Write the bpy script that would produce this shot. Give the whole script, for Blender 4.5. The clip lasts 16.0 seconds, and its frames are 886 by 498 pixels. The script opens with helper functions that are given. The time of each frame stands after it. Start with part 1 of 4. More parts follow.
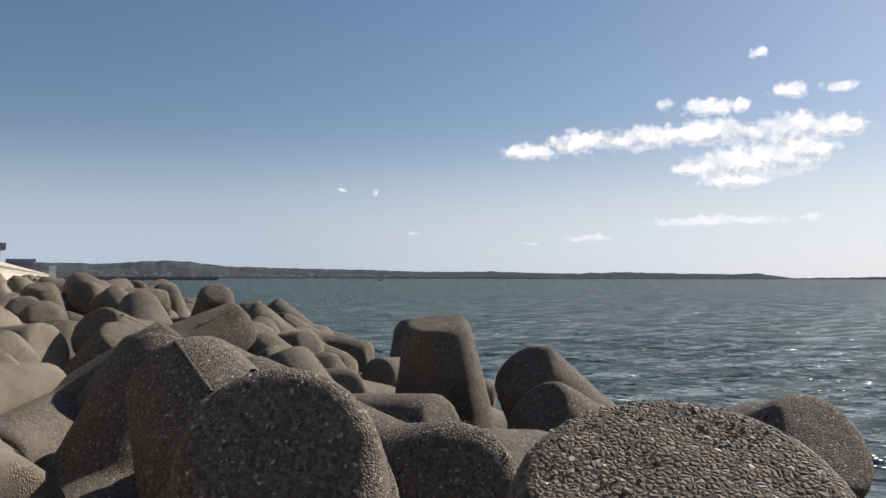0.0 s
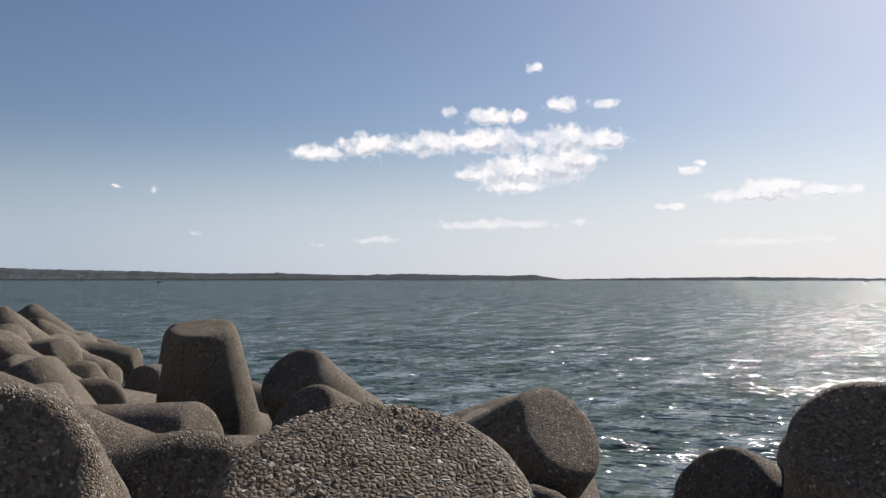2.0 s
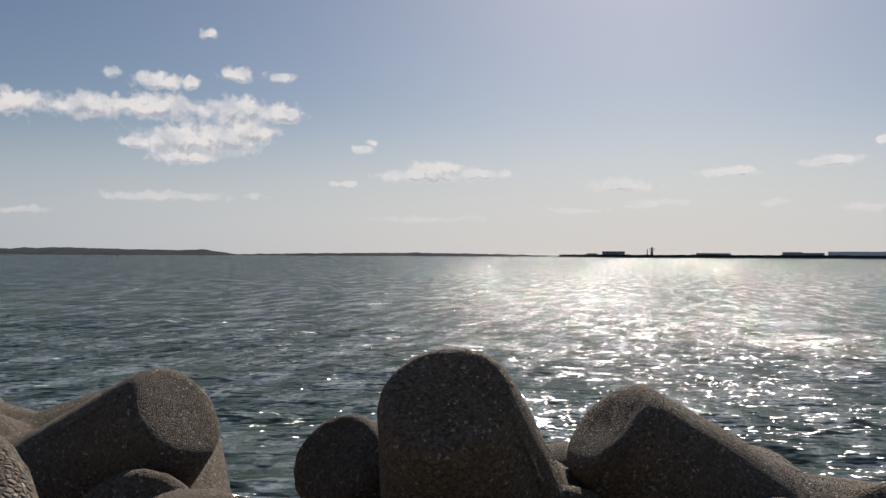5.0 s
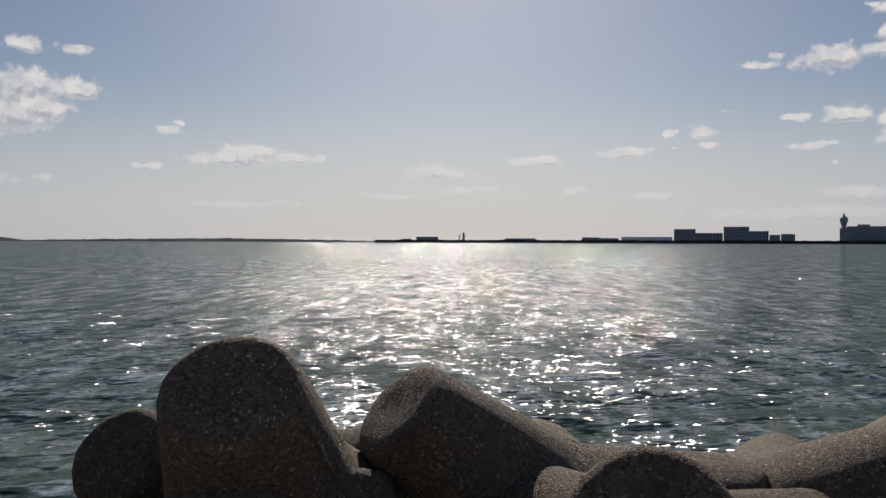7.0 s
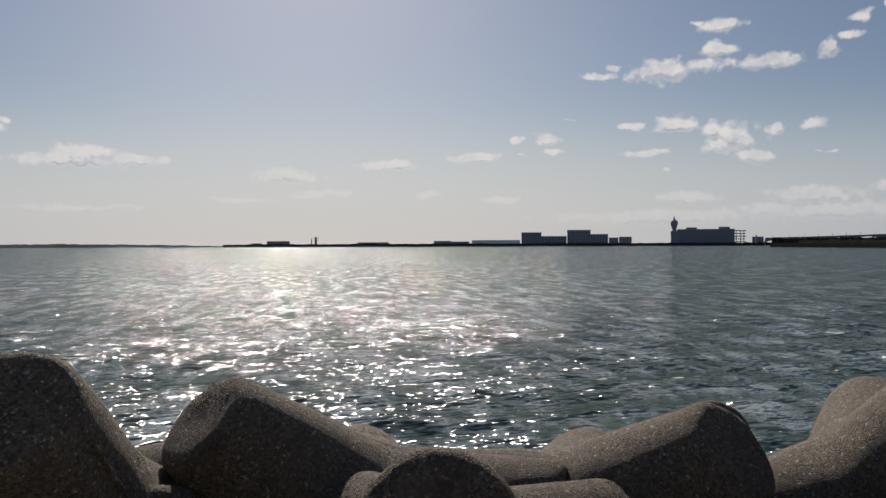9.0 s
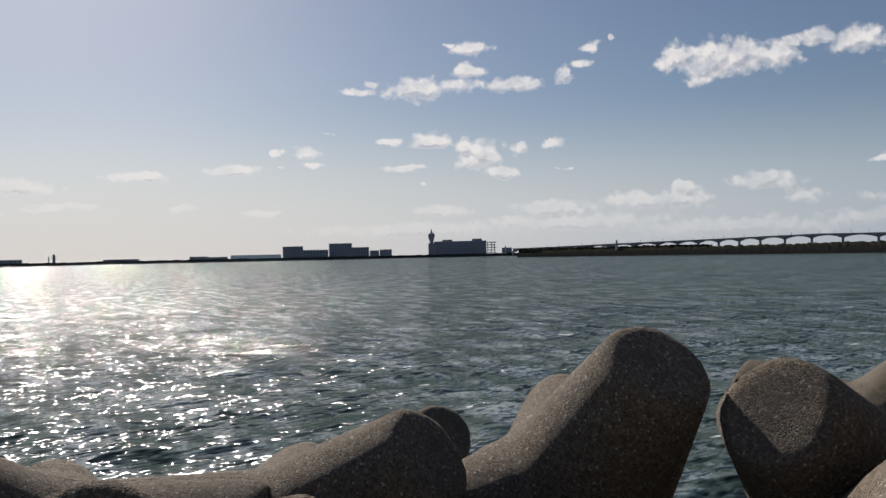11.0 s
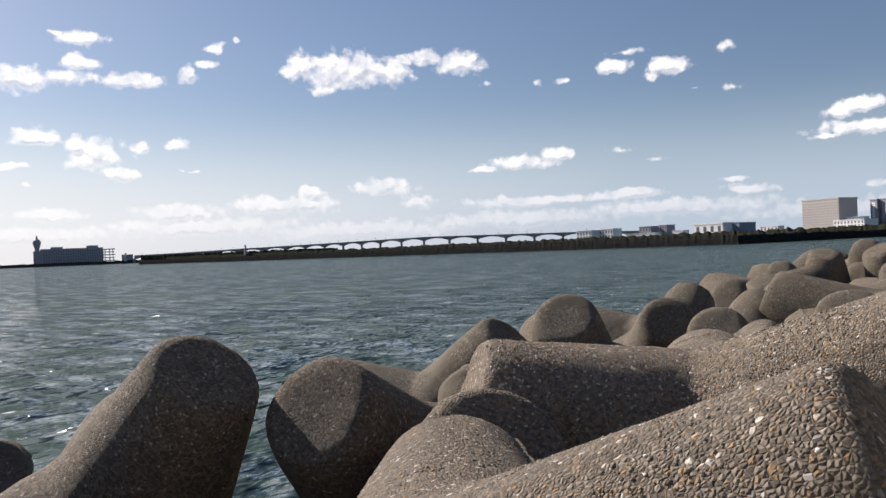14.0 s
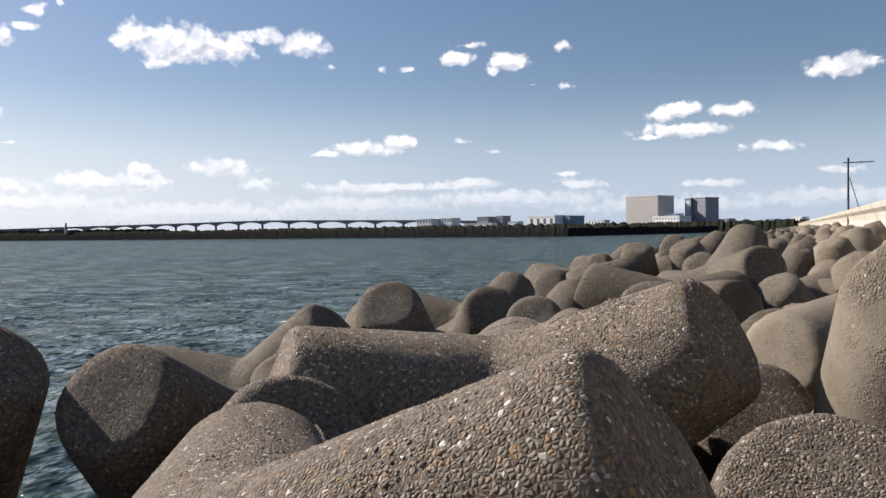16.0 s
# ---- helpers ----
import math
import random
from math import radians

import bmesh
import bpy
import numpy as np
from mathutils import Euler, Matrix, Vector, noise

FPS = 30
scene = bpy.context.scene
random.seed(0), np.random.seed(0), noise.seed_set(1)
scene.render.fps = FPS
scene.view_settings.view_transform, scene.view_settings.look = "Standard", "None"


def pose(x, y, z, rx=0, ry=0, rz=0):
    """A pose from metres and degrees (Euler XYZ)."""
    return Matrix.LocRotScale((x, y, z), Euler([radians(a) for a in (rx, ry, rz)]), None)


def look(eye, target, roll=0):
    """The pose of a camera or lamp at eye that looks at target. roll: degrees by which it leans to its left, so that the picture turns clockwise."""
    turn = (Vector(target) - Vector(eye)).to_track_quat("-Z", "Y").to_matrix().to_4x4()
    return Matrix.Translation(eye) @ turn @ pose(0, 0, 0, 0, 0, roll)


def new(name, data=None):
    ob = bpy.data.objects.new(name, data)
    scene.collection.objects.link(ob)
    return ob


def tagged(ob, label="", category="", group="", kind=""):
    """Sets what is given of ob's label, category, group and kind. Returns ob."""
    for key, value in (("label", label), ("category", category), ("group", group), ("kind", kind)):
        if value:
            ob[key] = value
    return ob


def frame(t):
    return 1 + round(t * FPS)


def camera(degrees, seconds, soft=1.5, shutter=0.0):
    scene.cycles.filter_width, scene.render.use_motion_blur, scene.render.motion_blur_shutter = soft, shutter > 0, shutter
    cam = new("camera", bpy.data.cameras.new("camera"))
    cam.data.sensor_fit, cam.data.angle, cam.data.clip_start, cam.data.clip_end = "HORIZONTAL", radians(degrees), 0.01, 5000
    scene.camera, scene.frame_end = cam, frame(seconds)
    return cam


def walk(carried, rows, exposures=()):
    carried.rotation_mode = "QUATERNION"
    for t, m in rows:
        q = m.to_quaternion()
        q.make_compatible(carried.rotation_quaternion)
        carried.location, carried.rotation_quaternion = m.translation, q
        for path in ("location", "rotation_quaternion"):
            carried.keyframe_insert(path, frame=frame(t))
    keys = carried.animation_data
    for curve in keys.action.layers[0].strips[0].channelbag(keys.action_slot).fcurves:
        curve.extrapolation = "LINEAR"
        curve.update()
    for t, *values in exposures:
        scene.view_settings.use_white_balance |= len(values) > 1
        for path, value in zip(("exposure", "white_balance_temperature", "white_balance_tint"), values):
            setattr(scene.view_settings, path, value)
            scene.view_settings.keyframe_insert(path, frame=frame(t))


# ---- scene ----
cam = camera(57.5, 16.0)
EYE = 3.2  # first eye above the sea
PATH = [
    (0, 0.000, 0.000, 0.000, -0.00, 2.05, 0.14),
    (0.5, 0.030, -0.006, 0.005, 3.19, 1.44, 0.01),
    (1, 0.066, -0.024, 0.008, 7.10, 1.70, -0.02),
    (1.5, 0.102, -0.037, 0.013, 10.51, 1.94, 0.22),
    (2, 0.156, -0.059, 0.014, 14.98, 2.18, 0.03),
    (2.5, 0.207, -0.086, 0.012, 19.60, 2.09, -0.36),
    (3, 0.255, -0.099, 0.010, 23.95, 1.73, -0.40),
    (3.5, 0.305, -0.137, 0.014, 28.22, 1.36, -0.77),
    (6, 0.472, -0.217, 0.022, 44.73, 0.15, 0.73),
    (6.5, 0.490, -0.251, 0.016, 48.73, -0.09, 0.36),
    (7, 0.499, -0.289, 0.026, 50.83, -0.52, 0.17),
    (7.5, 0.510, -0.328, 0.031, 53.10, -0.73, -0.52),
    (8, 0.521, -0.360, 0.045, 55.50, -0.65, -0.50),
    (10.5, 0.781, -0.745, 0.024, 73.18, 0.44, -0.75),
    (11, 0.791, -0.807, 0.028, 78.01, 0.51, -1.25),
    (11.5, 0.869, -0.902, 0.004, 82.35, 0.21, -1.93),
    (12, 0.919, -0.995, 0.003, 86.51, -0.26, -2.30),
    (12.5, 0.923, -1.070, 0.011, 91.30, -0.48, -1.85),
    (13, 0.919, -1.134, 0.007, 96.36, -0.34, -2.17),
    (13.5, 0.921, -1.191, 0.009, 100.57, -0.30, -2.83),
    (14, 0.894, -1.240, 0.016, 103.87, 0.02, -2.36),
    (14.5, 0.888, -1.276, 0.013, 105.95, 0.57, -2.23),
    (15, 0.880, -1.305, 0.014, 107.94, 0.51, -2.03),
    (15.5, 0.864, -1.341, 0.011, 110.95, -0.20, -0.69),
    (16, 0.837, -1.372, 0.014, 115.12, -1.25, -0.80),
]
walk(cam, [(t, look((x, y, EYE + z), (x + math.sin(radians(az)) * math.cos(radians(up)), y + math.cos(radians(az)) * math.cos(radians(up)), EYE + z + math.sin(radians(up))), roll))
           for t, x, y, z, az, up, roll in PATH], [(0, 0.50, 6400, 15), (1.5, 0.45, 6400, 15), (2.5, 0.30, 6450, 15), (3.5, 0.15, 6500, 14), (6, -0.13, 6550, 14), (8, -0.18, 6550, 14), (10.5, -0.05, 6550, 14), (12, 0.25, 6500, 14), (13, 0.50, 6550, 15), (14.5, 0.60, 6450, 16), (16, 0.68, 6400, 16)])

# ---- light ----
SUN_AZ, SUN_EL = 52.0, 33.0
sun_way = Vector((math.sin(radians(SUN_AZ)) * math.cos(radians(SUN_EL)), math.cos(radians(SUN_AZ)) * math.cos(radians(SUN_EL)), math.sin(radians(SUN_EL))))
sun = new("sun", bpy.data.lights.new("sun", "SUN"))
sun.data.energy, sun.data.angle, sun.data.color = 5.0, radians(0.53), (1.0, 0.93, 0.82)
sun.matrix_world = look(sun_way * 100, (0, 0, 0))


def nodes_of(owner):
    owner.use_nodes = True
    tree = owner.node_tree
    tree.nodes.clear()

    def add(kind, *links, **settings):
        node = tree.nodes.new("ShaderNode" + kind)
        for key, value in settings.items():
            if key == "operation":
                node.operation = value
            elif key == "data_type":
                node.data_type = value
            elif key == "blend_type":
                node.blend_type = value
            elif key == "feature":
                node.feature = value
            elif key == "noise_dimensions":
                node.noise_dimensions = value
            elif key == "interpolation_type":
                node.interpolation_type = value
        for slot, value in links:
            target = node.inputs[slot]
            if isinstance(value, bpy.types.NodeSocket):
                tree.links.new(value, target)
            else:
                target.default_value = value
        return node

    return tree, add


def ramp(add, value, low, high, to_low=0.0, to_high=1.0):
    return add("MapRange", ("Value", value), ("From Min", low), ("From Max", high), ("To Min", to_low), ("To Max", to_high)).outputs[0]


def mix(add, factor, a, b, blend="MIX"):
    node = add("Mix", data_type="RGBA", blend_type=blend)
    for slot, value in ((0, factor), (6, a), (7, b)):
        if isinstance(value, bpy.types.NodeSocket):
            node.id_data.links.new(value, node.inputs[slot])
        else:
            node.inputs[slot].default_value = value if slot == 0 else (*value, 1)
    return node.outputs[2]


# The sky: clear blue with fair-weather clouds, each an uneven patch at its bearing and height
CLOUDS = []


def cloud(bearing, height, half_width, half_height, faint=0.0):
    CLOUDS.append((bearing, height, half_width, half_height, faint))


cloud(6.2, 8.8, 1.99, 0.55)
cloud(9.8, 9.4, 2.35, 0.86)
cloud(14.0, 9.6, 3.03, 0.84)
cloud(18.5, 9.8, 3.26, 0.97)
cloud(23.4, 9.7, 3.06, 1.01)
cloud(26.4, 9.7, 1.62, 0.78)
cloud(27.9, 9.8, 0.71, 0.44, 0.55)
cloud(19.9, 7.7, 3.56, 0.97)
cloud(22.7, 7.9, 2.74, 1.24)
cloud(24.3, 8.4, 1.84, 1.01)
cloud(20.3, 6.6, 2.48, 0.49)
cloud(16.8, 7.4, 1.11, 0.38)
cloud(18.2, 11.5, 1.82, 0.59)
cloud(15.4, 11.9, 0.83, 0.38)
cloud(20.3, 11.5, 0.71, 0.44)
cloud(23.3, 12.2, 1.30, 0.57)
cloud(26.4, 12.2, 0.91, 0.38)
cloud(21.4, 14.7, 0.77, 0.39)
cloud(18.5, 3.9, 4.33, 0.34)
cloud(24.7, 4.0, 0.66, 0.25)
cloud(10.2, 2.8, 1.56, 0.24)
cloud(6.0, 2.5, 0.89, 0.25, 0.55)
cloud(-5.0, 6.0, 0.75, 0.45, 0.55)
cloud(-2.2, 3.2, 1.10, 0.25, 0.55)
cloud(-7.2, 6.2, 0.69, 0.20, 0.55)
cloud(32.0, 7.4, 0.99, 0.31)
cloud(32.8, 7.9, 0.47, 0.27)
cloud(36.5, 5.6, 3.44, 0.51)
cloud(37.2, 6.1, 2.28, 0.54)
cloud(40.2, 5.7, 2.22, 0.38)
cloud(31.0, 5.0, 1.19, 0.20)
cloud(50.3, 4.9, 2.26, 0.50)
cloud(36.8, 2.6, 4.19, 0.23)
cloud(51.6, 3.5, 0.95, 0.21)
cloud(52.9, 3.7, 1.80, 0.36)
cloud(47.1, 3.2, 1.99, 0.20)
cloud(57.4, 5.7, 2.37, 0.35)
cloud(63.5, 6.2, 2.10, 0.39)
cloud(60.2, 3.6, 0.86, 0.28)
cloud(80.2, 14.4, 1.40, 0.49)
cloud(79.0, 14.7, 0.60, 0.19)
cloud(76.5, 11.7, 2.41, 0.81)
cloud(78.9, 11.9, 1.81, 0.50)
cloud(80.1, 12.9, 1.20, 0.50)
cloud(83.1, 11.9, 1.99, 0.58)
cloud(72.1, 11.6, 1.39, 0.27)
cloud(73.3, 12.1, 0.60, 0.23)
cloud(86.7, 12.4, 0.55, 0.64)
cloud(88.1, 13.0, 0.70, 0.30)
cloud(88.7, 14.2, 0.70, 0.37)
cloud(90.0, 14.6, 0.27, 0.15)
cloud(94.5, 12.9, 1.33, 1.03)
cloud(96.7, 12.5, 1.98, 1.31)
cloud(98.5, 12.7, 1.76, 1.22)
cloud(100.6, 12.6, 1.71, 0.88)
cloud(101.6, 13.2, 0.67, 0.49)
cloud(103.3, 13.4, 1.05, 0.62)
cloud(96.0, 11.4, 0.91, 0.37)
cloud(77.4, 8.1, 1.60, 0.59)
cloud(74.4, 8.1, 1.00, 0.24)
cloud(80.8, 7.1, 1.80, 1.03)
cloud(79.6, 7.6, 1.00, 0.67)
cloud(82.2, 5.8, 1.20, 0.48)
cloud(83.6, 7.5, 0.72, 0.39)
cloud(86.0, 7.8, 0.87, 0.35)
cloud(75.2, 6.3, 1.40, 0.24)
cloud(76.9, 5.2, 0.75, 0.30, 0.55)
cloud(86.7, 6.0, 1.22, 0.20, 0.55)
cloud(68.5, 7.4, 1.09, 0.43)
cloud(66.4, 7.4, 0.62, 0.23)
cloud(69.0, 6.6, 0.78, 0.27)
cloud(66.9, 6.3, 0.58, 0.24, 0.55)
cloud(70.1, 8.7, 1.72, 0.19, 0.55)
cloud(65.3, 3.2, 1.34, 0.27)
cloud(77.9, 3.2, 2.40, 0.40)
cloud(85.9, 3.2, 3.14, 0.55)
cloud(91.7, 3.5, 2.65, 0.62)
cloud(94.7, 4.2, 1.10, 0.46)
cloud(105.5, 12.9, 1.79, 0.83)
cloud(107.4, 11.4, 0.89, 0.38, 0.55)
cloud(116.1, 12.0, 1.30, 0.51)
cloud(117.4, 12.9, 2.06, 0.36, 0.55)
cloud(119.9, 11.7, 1.42, 0.61)
cloud(119.0, 11.1, 0.72, 0.25)
cloud(110.9, 11.2, 0.68, 0.42, 0.55)
cloud(123.8, 12.6, 1.48, 0.48, 0.55)
cloud(112.8, 11.4, 0.57, 0.33, 0.55)
cloud(121.4, 10.1, 0.70, 0.23, 0.55)
cloud(124.0, 9.9, 1.18, 0.49, 0.55)
cloud(109.9, 5.9, 2.73, 0.51)
cloud(112.2, 6.3, 1.15, 0.50)
cloud(107.1, 5.6, 0.99, 0.20)
cloud(116.6, 6.3, 1.39, 0.33, 0.55)
cloud(118.9, 5.5, 0.99, 0.33, 0.55)
cloud(94.2, 3.6, 2.37, 0.67)
cloud(99.8, 4.6, 2.20, 0.60)
cloud(102.2, 3.5, 1.20, 0.48)
cloud(94.7, 4.6, 0.79, 0.32)
cloud(109.3, 3.1, 3.52, 0.43)
cloud(116.2, 3.2, 2.97, 0.35)
cloud(131.6, 8.0, 1.65, 0.49)
cloud(134.9, 7.8, 1.24, 0.40)
cloud(130.1, 7.7, 1.12, 0.38)
cloud(131.8, 6.6, 2.93, 0.49)
cloud(129.6, 6.2, 0.94, 0.23)
cloud(141.3, 10.1, 2.09, 0.66)
cloud(143.2, 10.3, 1.17, 0.25, 0.55)
cloud(137.3, 5.3, 1.89, 0.33)
cloud(135.4, 5.4, 0.53, 0.23, 0.55)
cloud(124.9, 3.2, 1.75, 0.35)
cloud(123.8, 3.9, 0.98, 0.24)
cloud(117.0, 3.4, 2.00, 0.32)
cloud(111.8, 3.2, 2.79, 0.32)
cloud(100.2, 4.8, 1.87, 0.42)
cloud(133.6, 3.0, 1.98, 0.30)
cloud(141.4, 3.6, 1.29, 0.25)
# the bank of cloud that lies along the horizon
for bank in range(9):
    cloud(76 + 11 * bank, 1.9 + 0.35 * math.sin(bank * 2.1), 7.5, 0.6)



def make_sky():
    world = bpy.data.worlds.new("sky")
    scene.world = world
    tree, add = nodes_of(world)
    sky = add("TexSky")
    sky.sky_type, sky.sun_disc = "NISHITA", False
    sky.sun_elevation, sky.sun_rotation = radians(SUN_EL), radians(SUN_AZ)
    sky.altitude, sky.air_density, sky.dust_density, sky.ozone_density = 0, 1.0, 0.68, 2.7
    clear = add("Background", ("Color", sky.outputs[0]), ("Strength", 0.054))
    way = add("TexCoord").outputs["Generated"]
    part_ = add("SeparateXYZ", (0, way)).outputs
    bearing = add("Math", (0, part_[0]), (1, part_[1]), operation="ARCTAN2").outputs[0]
    height = add("Math", (0, part_[2]), operation="ARCSINE").outputs[0]
    flat = add("CombineXYZ", (0, bearing), (1, height), (2, 0.0)).outputs[0]
    place = add("VectorMath", (0, flat), ("Scale", 57.2958), operation="SCALE").outputs[0]
    def field(spot):
        """How deep inside a cloud a bearing lies: above 0 within one."""
        coarse = add("TexNoise", ("Vector", spot), ("Scale", 0.7), ("Detail", 2.0), ("Roughness", 0.5))
        push = add("VectorMath", (0, coarse.outputs["Color"]), (1, (0.5, 0.5, 0.5)), operation="SUBTRACT").outputs[0]
        warped = add("VectorMath", (0, push), (1, (1.6, 0.7, 0.0)), (2, spot), operation="MULTIPLY_ADD").outputs[0]
        puff = add("TexNoise", ("Vector", spot), ("Scale", 1.3), ("Detail", 5.0), ("Roughness", 0.55)).outputs[0]
        lobe = add("TexVoronoi", ("Vector", warped), ("Scale", 1.5), ("Randomness", 1.0)).outputs["Distance"]
        nearest = None
        for b, h, w, t, faint in CLOUDS:
            w, t = w * 1.06, t * 1.06
            local = add("VectorMath", (0, warped), (1, (1 / w, 1 / t, 0)), (2, (-b / w, -h / t, 0)), operation="MULTIPLY_ADD").outputs[0]
            d = add("VectorMath", (0, local), operation="LENGTH").outputs["Value"]
            if faint:
                d = add("Math", (0, d), (1, faint), operation="ADD").outputs[0]
            nearest = d if nearest is None else add("Math", (0, nearest), (1, d), (2, 0.12), operation="SMOOTH_MIN").outputs[0]
        edge = add("Math", (0, puff), (1, 1.3), (2, 0.62), operation="MULTIPLY_ADD").outputs[0]
        edge = add("Math", (0, lobe), (1, -0.55), (2, edge), operation="MULTIPLY_ADD").outputs[0]
        return add("Math", (0, edge), (1, nearest), operation="SUBTRACT").outputs[0]

    thin = add("TexNoise", ("Vector", place), ("Scale", 0.55), ("Detail", 4.0), ("Roughness", 0.6)).outputs[0]
    depth = field(place)
    above = field(add("VectorMath", (0, place), (1, (-0.15, 0.42, 0)), operation="ADD").outputs[0])
    cover = add("MapRange", ("Value", depth), ("From Min", -0.15), ("From Max", 0.50), ("To Min", 0.0), ("To Max", 0.97), interpolation_type="SMOOTHSTEP").outputs[0]
    cover = add("Math", (0, cover), (1, ramp(add, thin, 0.36, 0.56, 0.55, 1.0)), operation="MULTIPLY").outputs[0]
    # thin haze veil over the water
    veil = add("MapRange", ("Value", height), ("From Min", 0.0), ("From Max", 0.21), ("To Min", 0.82), ("To Max", 0.0), interpolation_type="SMOOTHERSTEP").outputs[0]
    rise = add("Math", (0, depth), (1, above), operation="SUBTRACT").outputs[0]
    shade = ramp(add, rise, 0.15, -0.40)
    thick = ramp(add, depth, 0.05, 0.45)
    grey = add("Math", (0, thick), (1, shade), operation="MULTIPLY").outputs[0]
    tone = add("Mix", ("Factor", grey), ("A", (0.95, 0.93, 0.89, 1)), ("B", (0.50, 0.52, 0.56, 1)), data_type="RGBA")
    tone.inputs[6].default_value, tone.inputs[7].default_value = (0.97, 0.96, 0.93, 1), (0.56, 0.58, 0.63, 1)
    bright = add("Background", ("Color", tone.outputs[2]), ("Strength", 0.80))
    facing = add("VectorMath", (0, way), (1, tuple(sun_way)), operation="DOT_PRODUCT").outputs["Value"]
    mist = mix(add, ramp(add, facing, 0.35, 0.85), (0.60, 0.73, 0.87), (0.72, 0.75, 0.77))
    misty = add("Background", ("Color", mist), ("Strength", ramp(add, facing, 0.4, 0.9, 0.58, 0.86)))
    hazed = add("MixShader", (0, veil), (1, clear.outputs[0]), (2, misty.outputs[0]))
    low = add("MapRange", ("Value", height), ("From Min", 0.01), ("From Max", 0.12), ("To Min", 0.15), ("To Max", 1.0)).outputs[0]
    fade = add("Math", (0, cover), (1, low), operation="MULTIPLY").outputs[0]
    mixed = add("MixShader", (0, fade), (1, hazed.outputs[0]), (2, bright.outputs[0]))
    out = add("OutputWorld", (0, mixed.outputs[0]))


make_sky()

# ---- materials ----


def material(name, build):
    m = bpy.data.materials.new(name)
    tree, add = nodes_of(m)
    shader = build(add)
    add("OutputMaterial", (0, shader.outputs[0]))
    return m


def concrete(cement, dirt, stones, rough_cover):
    """Old cast concrete whose skin has worn off in patches down to the gravel in it."""

    def build(add):
        at = add("TexCoord").outputs["Object"]
        lot = add("ObjectInfo").outputs["Random"]
        shift = add("VectorMath", (0, (13.0, 29.0, 7.0)), ("Scale", lot), operation="SCALE").outputs[0]
        at = add("VectorMath", (0, at), (1, shift), operation="ADD").outputs[0]
        broad = add("TexNoise", ("Vector", at), ("Scale", 1.7), ("Detail", 5.0), ("Roughness", 0.6)).outputs[0]
        grain = add("TexNoise", ("Vector", at), ("Scale", 85.0), ("Detail", 3.0), ("Roughness", 0.65)).outputs[0]
        pits = add("TexNoise", ("Vector", at), ("Scale", 19.0), ("Detail", 3.0), ("Roughness", 0.55)).outputs[0]
        bent = add("VectorMath", (0, add("TexNoise", ("Vector", at), ("Scale", 24.0)).outputs["Color"]), (1, (0.012, 0.012, 0.012)), (2, at), operation="MULTIPLY_ADD").outputs[0]
        gravel = add("TexVoronoi", ("Vector", bent), ("Scale", 78.0), ("Randomness", 0.95))
        crack = add("TexVoronoi", ("Vector", bent), ("Scale", 78.0), ("Randomness", 0.95), feature="DISTANCE_TO_EDGE")
        tint = add("SeparateColor", (0, gravel.outputs["Color"])).outputs
        stone = mix(add, tint[0], stones[0], stones[1])
        stone = mix(add, ramp(add, tint[1], 0.94, 0.99, 0.0, 0.8), stone, stones[2])
        stone = mix(add, ramp(add, tint[2], 0.86, 0.98, 0.0, 0.7), stone, stones[3])
        gap = ramp(add, crack.outputs["Distance"], 0.0, 0.14, 0.6, 1.0)
        stone = mix(add, gap, dirt, stone)
        skin = mix(add, ramp(add, broad, 0.32, 0.68), cement, dirt)
        skin = mix(add, ramp(add, grain, 0.3, 0.75, 0.0, 0.5), skin, stones[1])
        skin = mix(add, ramp(add, pits, 0.60, 0.72, 0.0, 0.65), skin, dirt)
        worn = ramp(add, add("TexNoise", ("Vector", at), ("Scale", 2.6), ("Detail", 6.0), ("Roughness", 0.7)).outputs[0], 0.56 - rough_cover, 0.66 - rough_cover)
        colour = mix(add, worn, skin, stone)
        tone = add("HueSaturation", ("Value", ramp(add, lot, 0, 1, 0.88, 1.12)), ("Saturation", ramp(add, broad, 0.2, 0.8, 0.8, 1.15)), ("Color", colour)).outputs[0]
        relief = add("Math", (0, ramp(add, crack.outputs["Distance"], 0.0, 0.4)), (1, ramp(add, worn, 0, 1, 0.15, 1.0)), operation="MULTIPLY").outputs[0]
        relief = add("Math", (0, grain), (1, 0.45), (2, relief), operation="MULTIPLY_ADD").outputs[0]
        relief = add("Math", (0, pits), (1, 0.7), (2, relief), operation="MULTIPLY_ADD").outputs[0]
        bump = add("Bump", ("Height", relief), ("Strength", 0.8), ("Distance", 0.007))
        return add("BsdfPrincipled", ("Base Color", tone), ("Roughness", 0.88), ("Specular IOR Level", 0.25), ("Normal", bump.outputs[0]))

    return build


OLD = material("weathered_concrete", concrete((0.155, 0.128, 0.096), (0.048, 0.038, 0.029), ((0.205, 0.173, 0.134), (0.075, 0.061, 0.047), (0.44, 0.41, 0.36), (0.18, 0.12, 0.065)), 0.22))
AGED = material("aged_concrete", concrete((0.19, 0.160, 0.120), (0.070, 0.058, 0.043), ((0.20, 0.172, 0.132), (0.085, 0.071, 0.054), (0.36, 0.33, 0.28), (0.19, 0.135, 0.08)), 0.14))
# more gravel laid bare; colours also lightened in place of stronger sun
WORN = material("gravel_faced_sunlit_concrete", concrete((0.185, 0.155, 0.12), (0.065, 0.054, 0.041), ((0.25, 0.21, 0.165), (0.105, 0.087, 0.067), (0.62, 0.57, 0.50), (0.33, 0.21, 0.11)), 0.40))
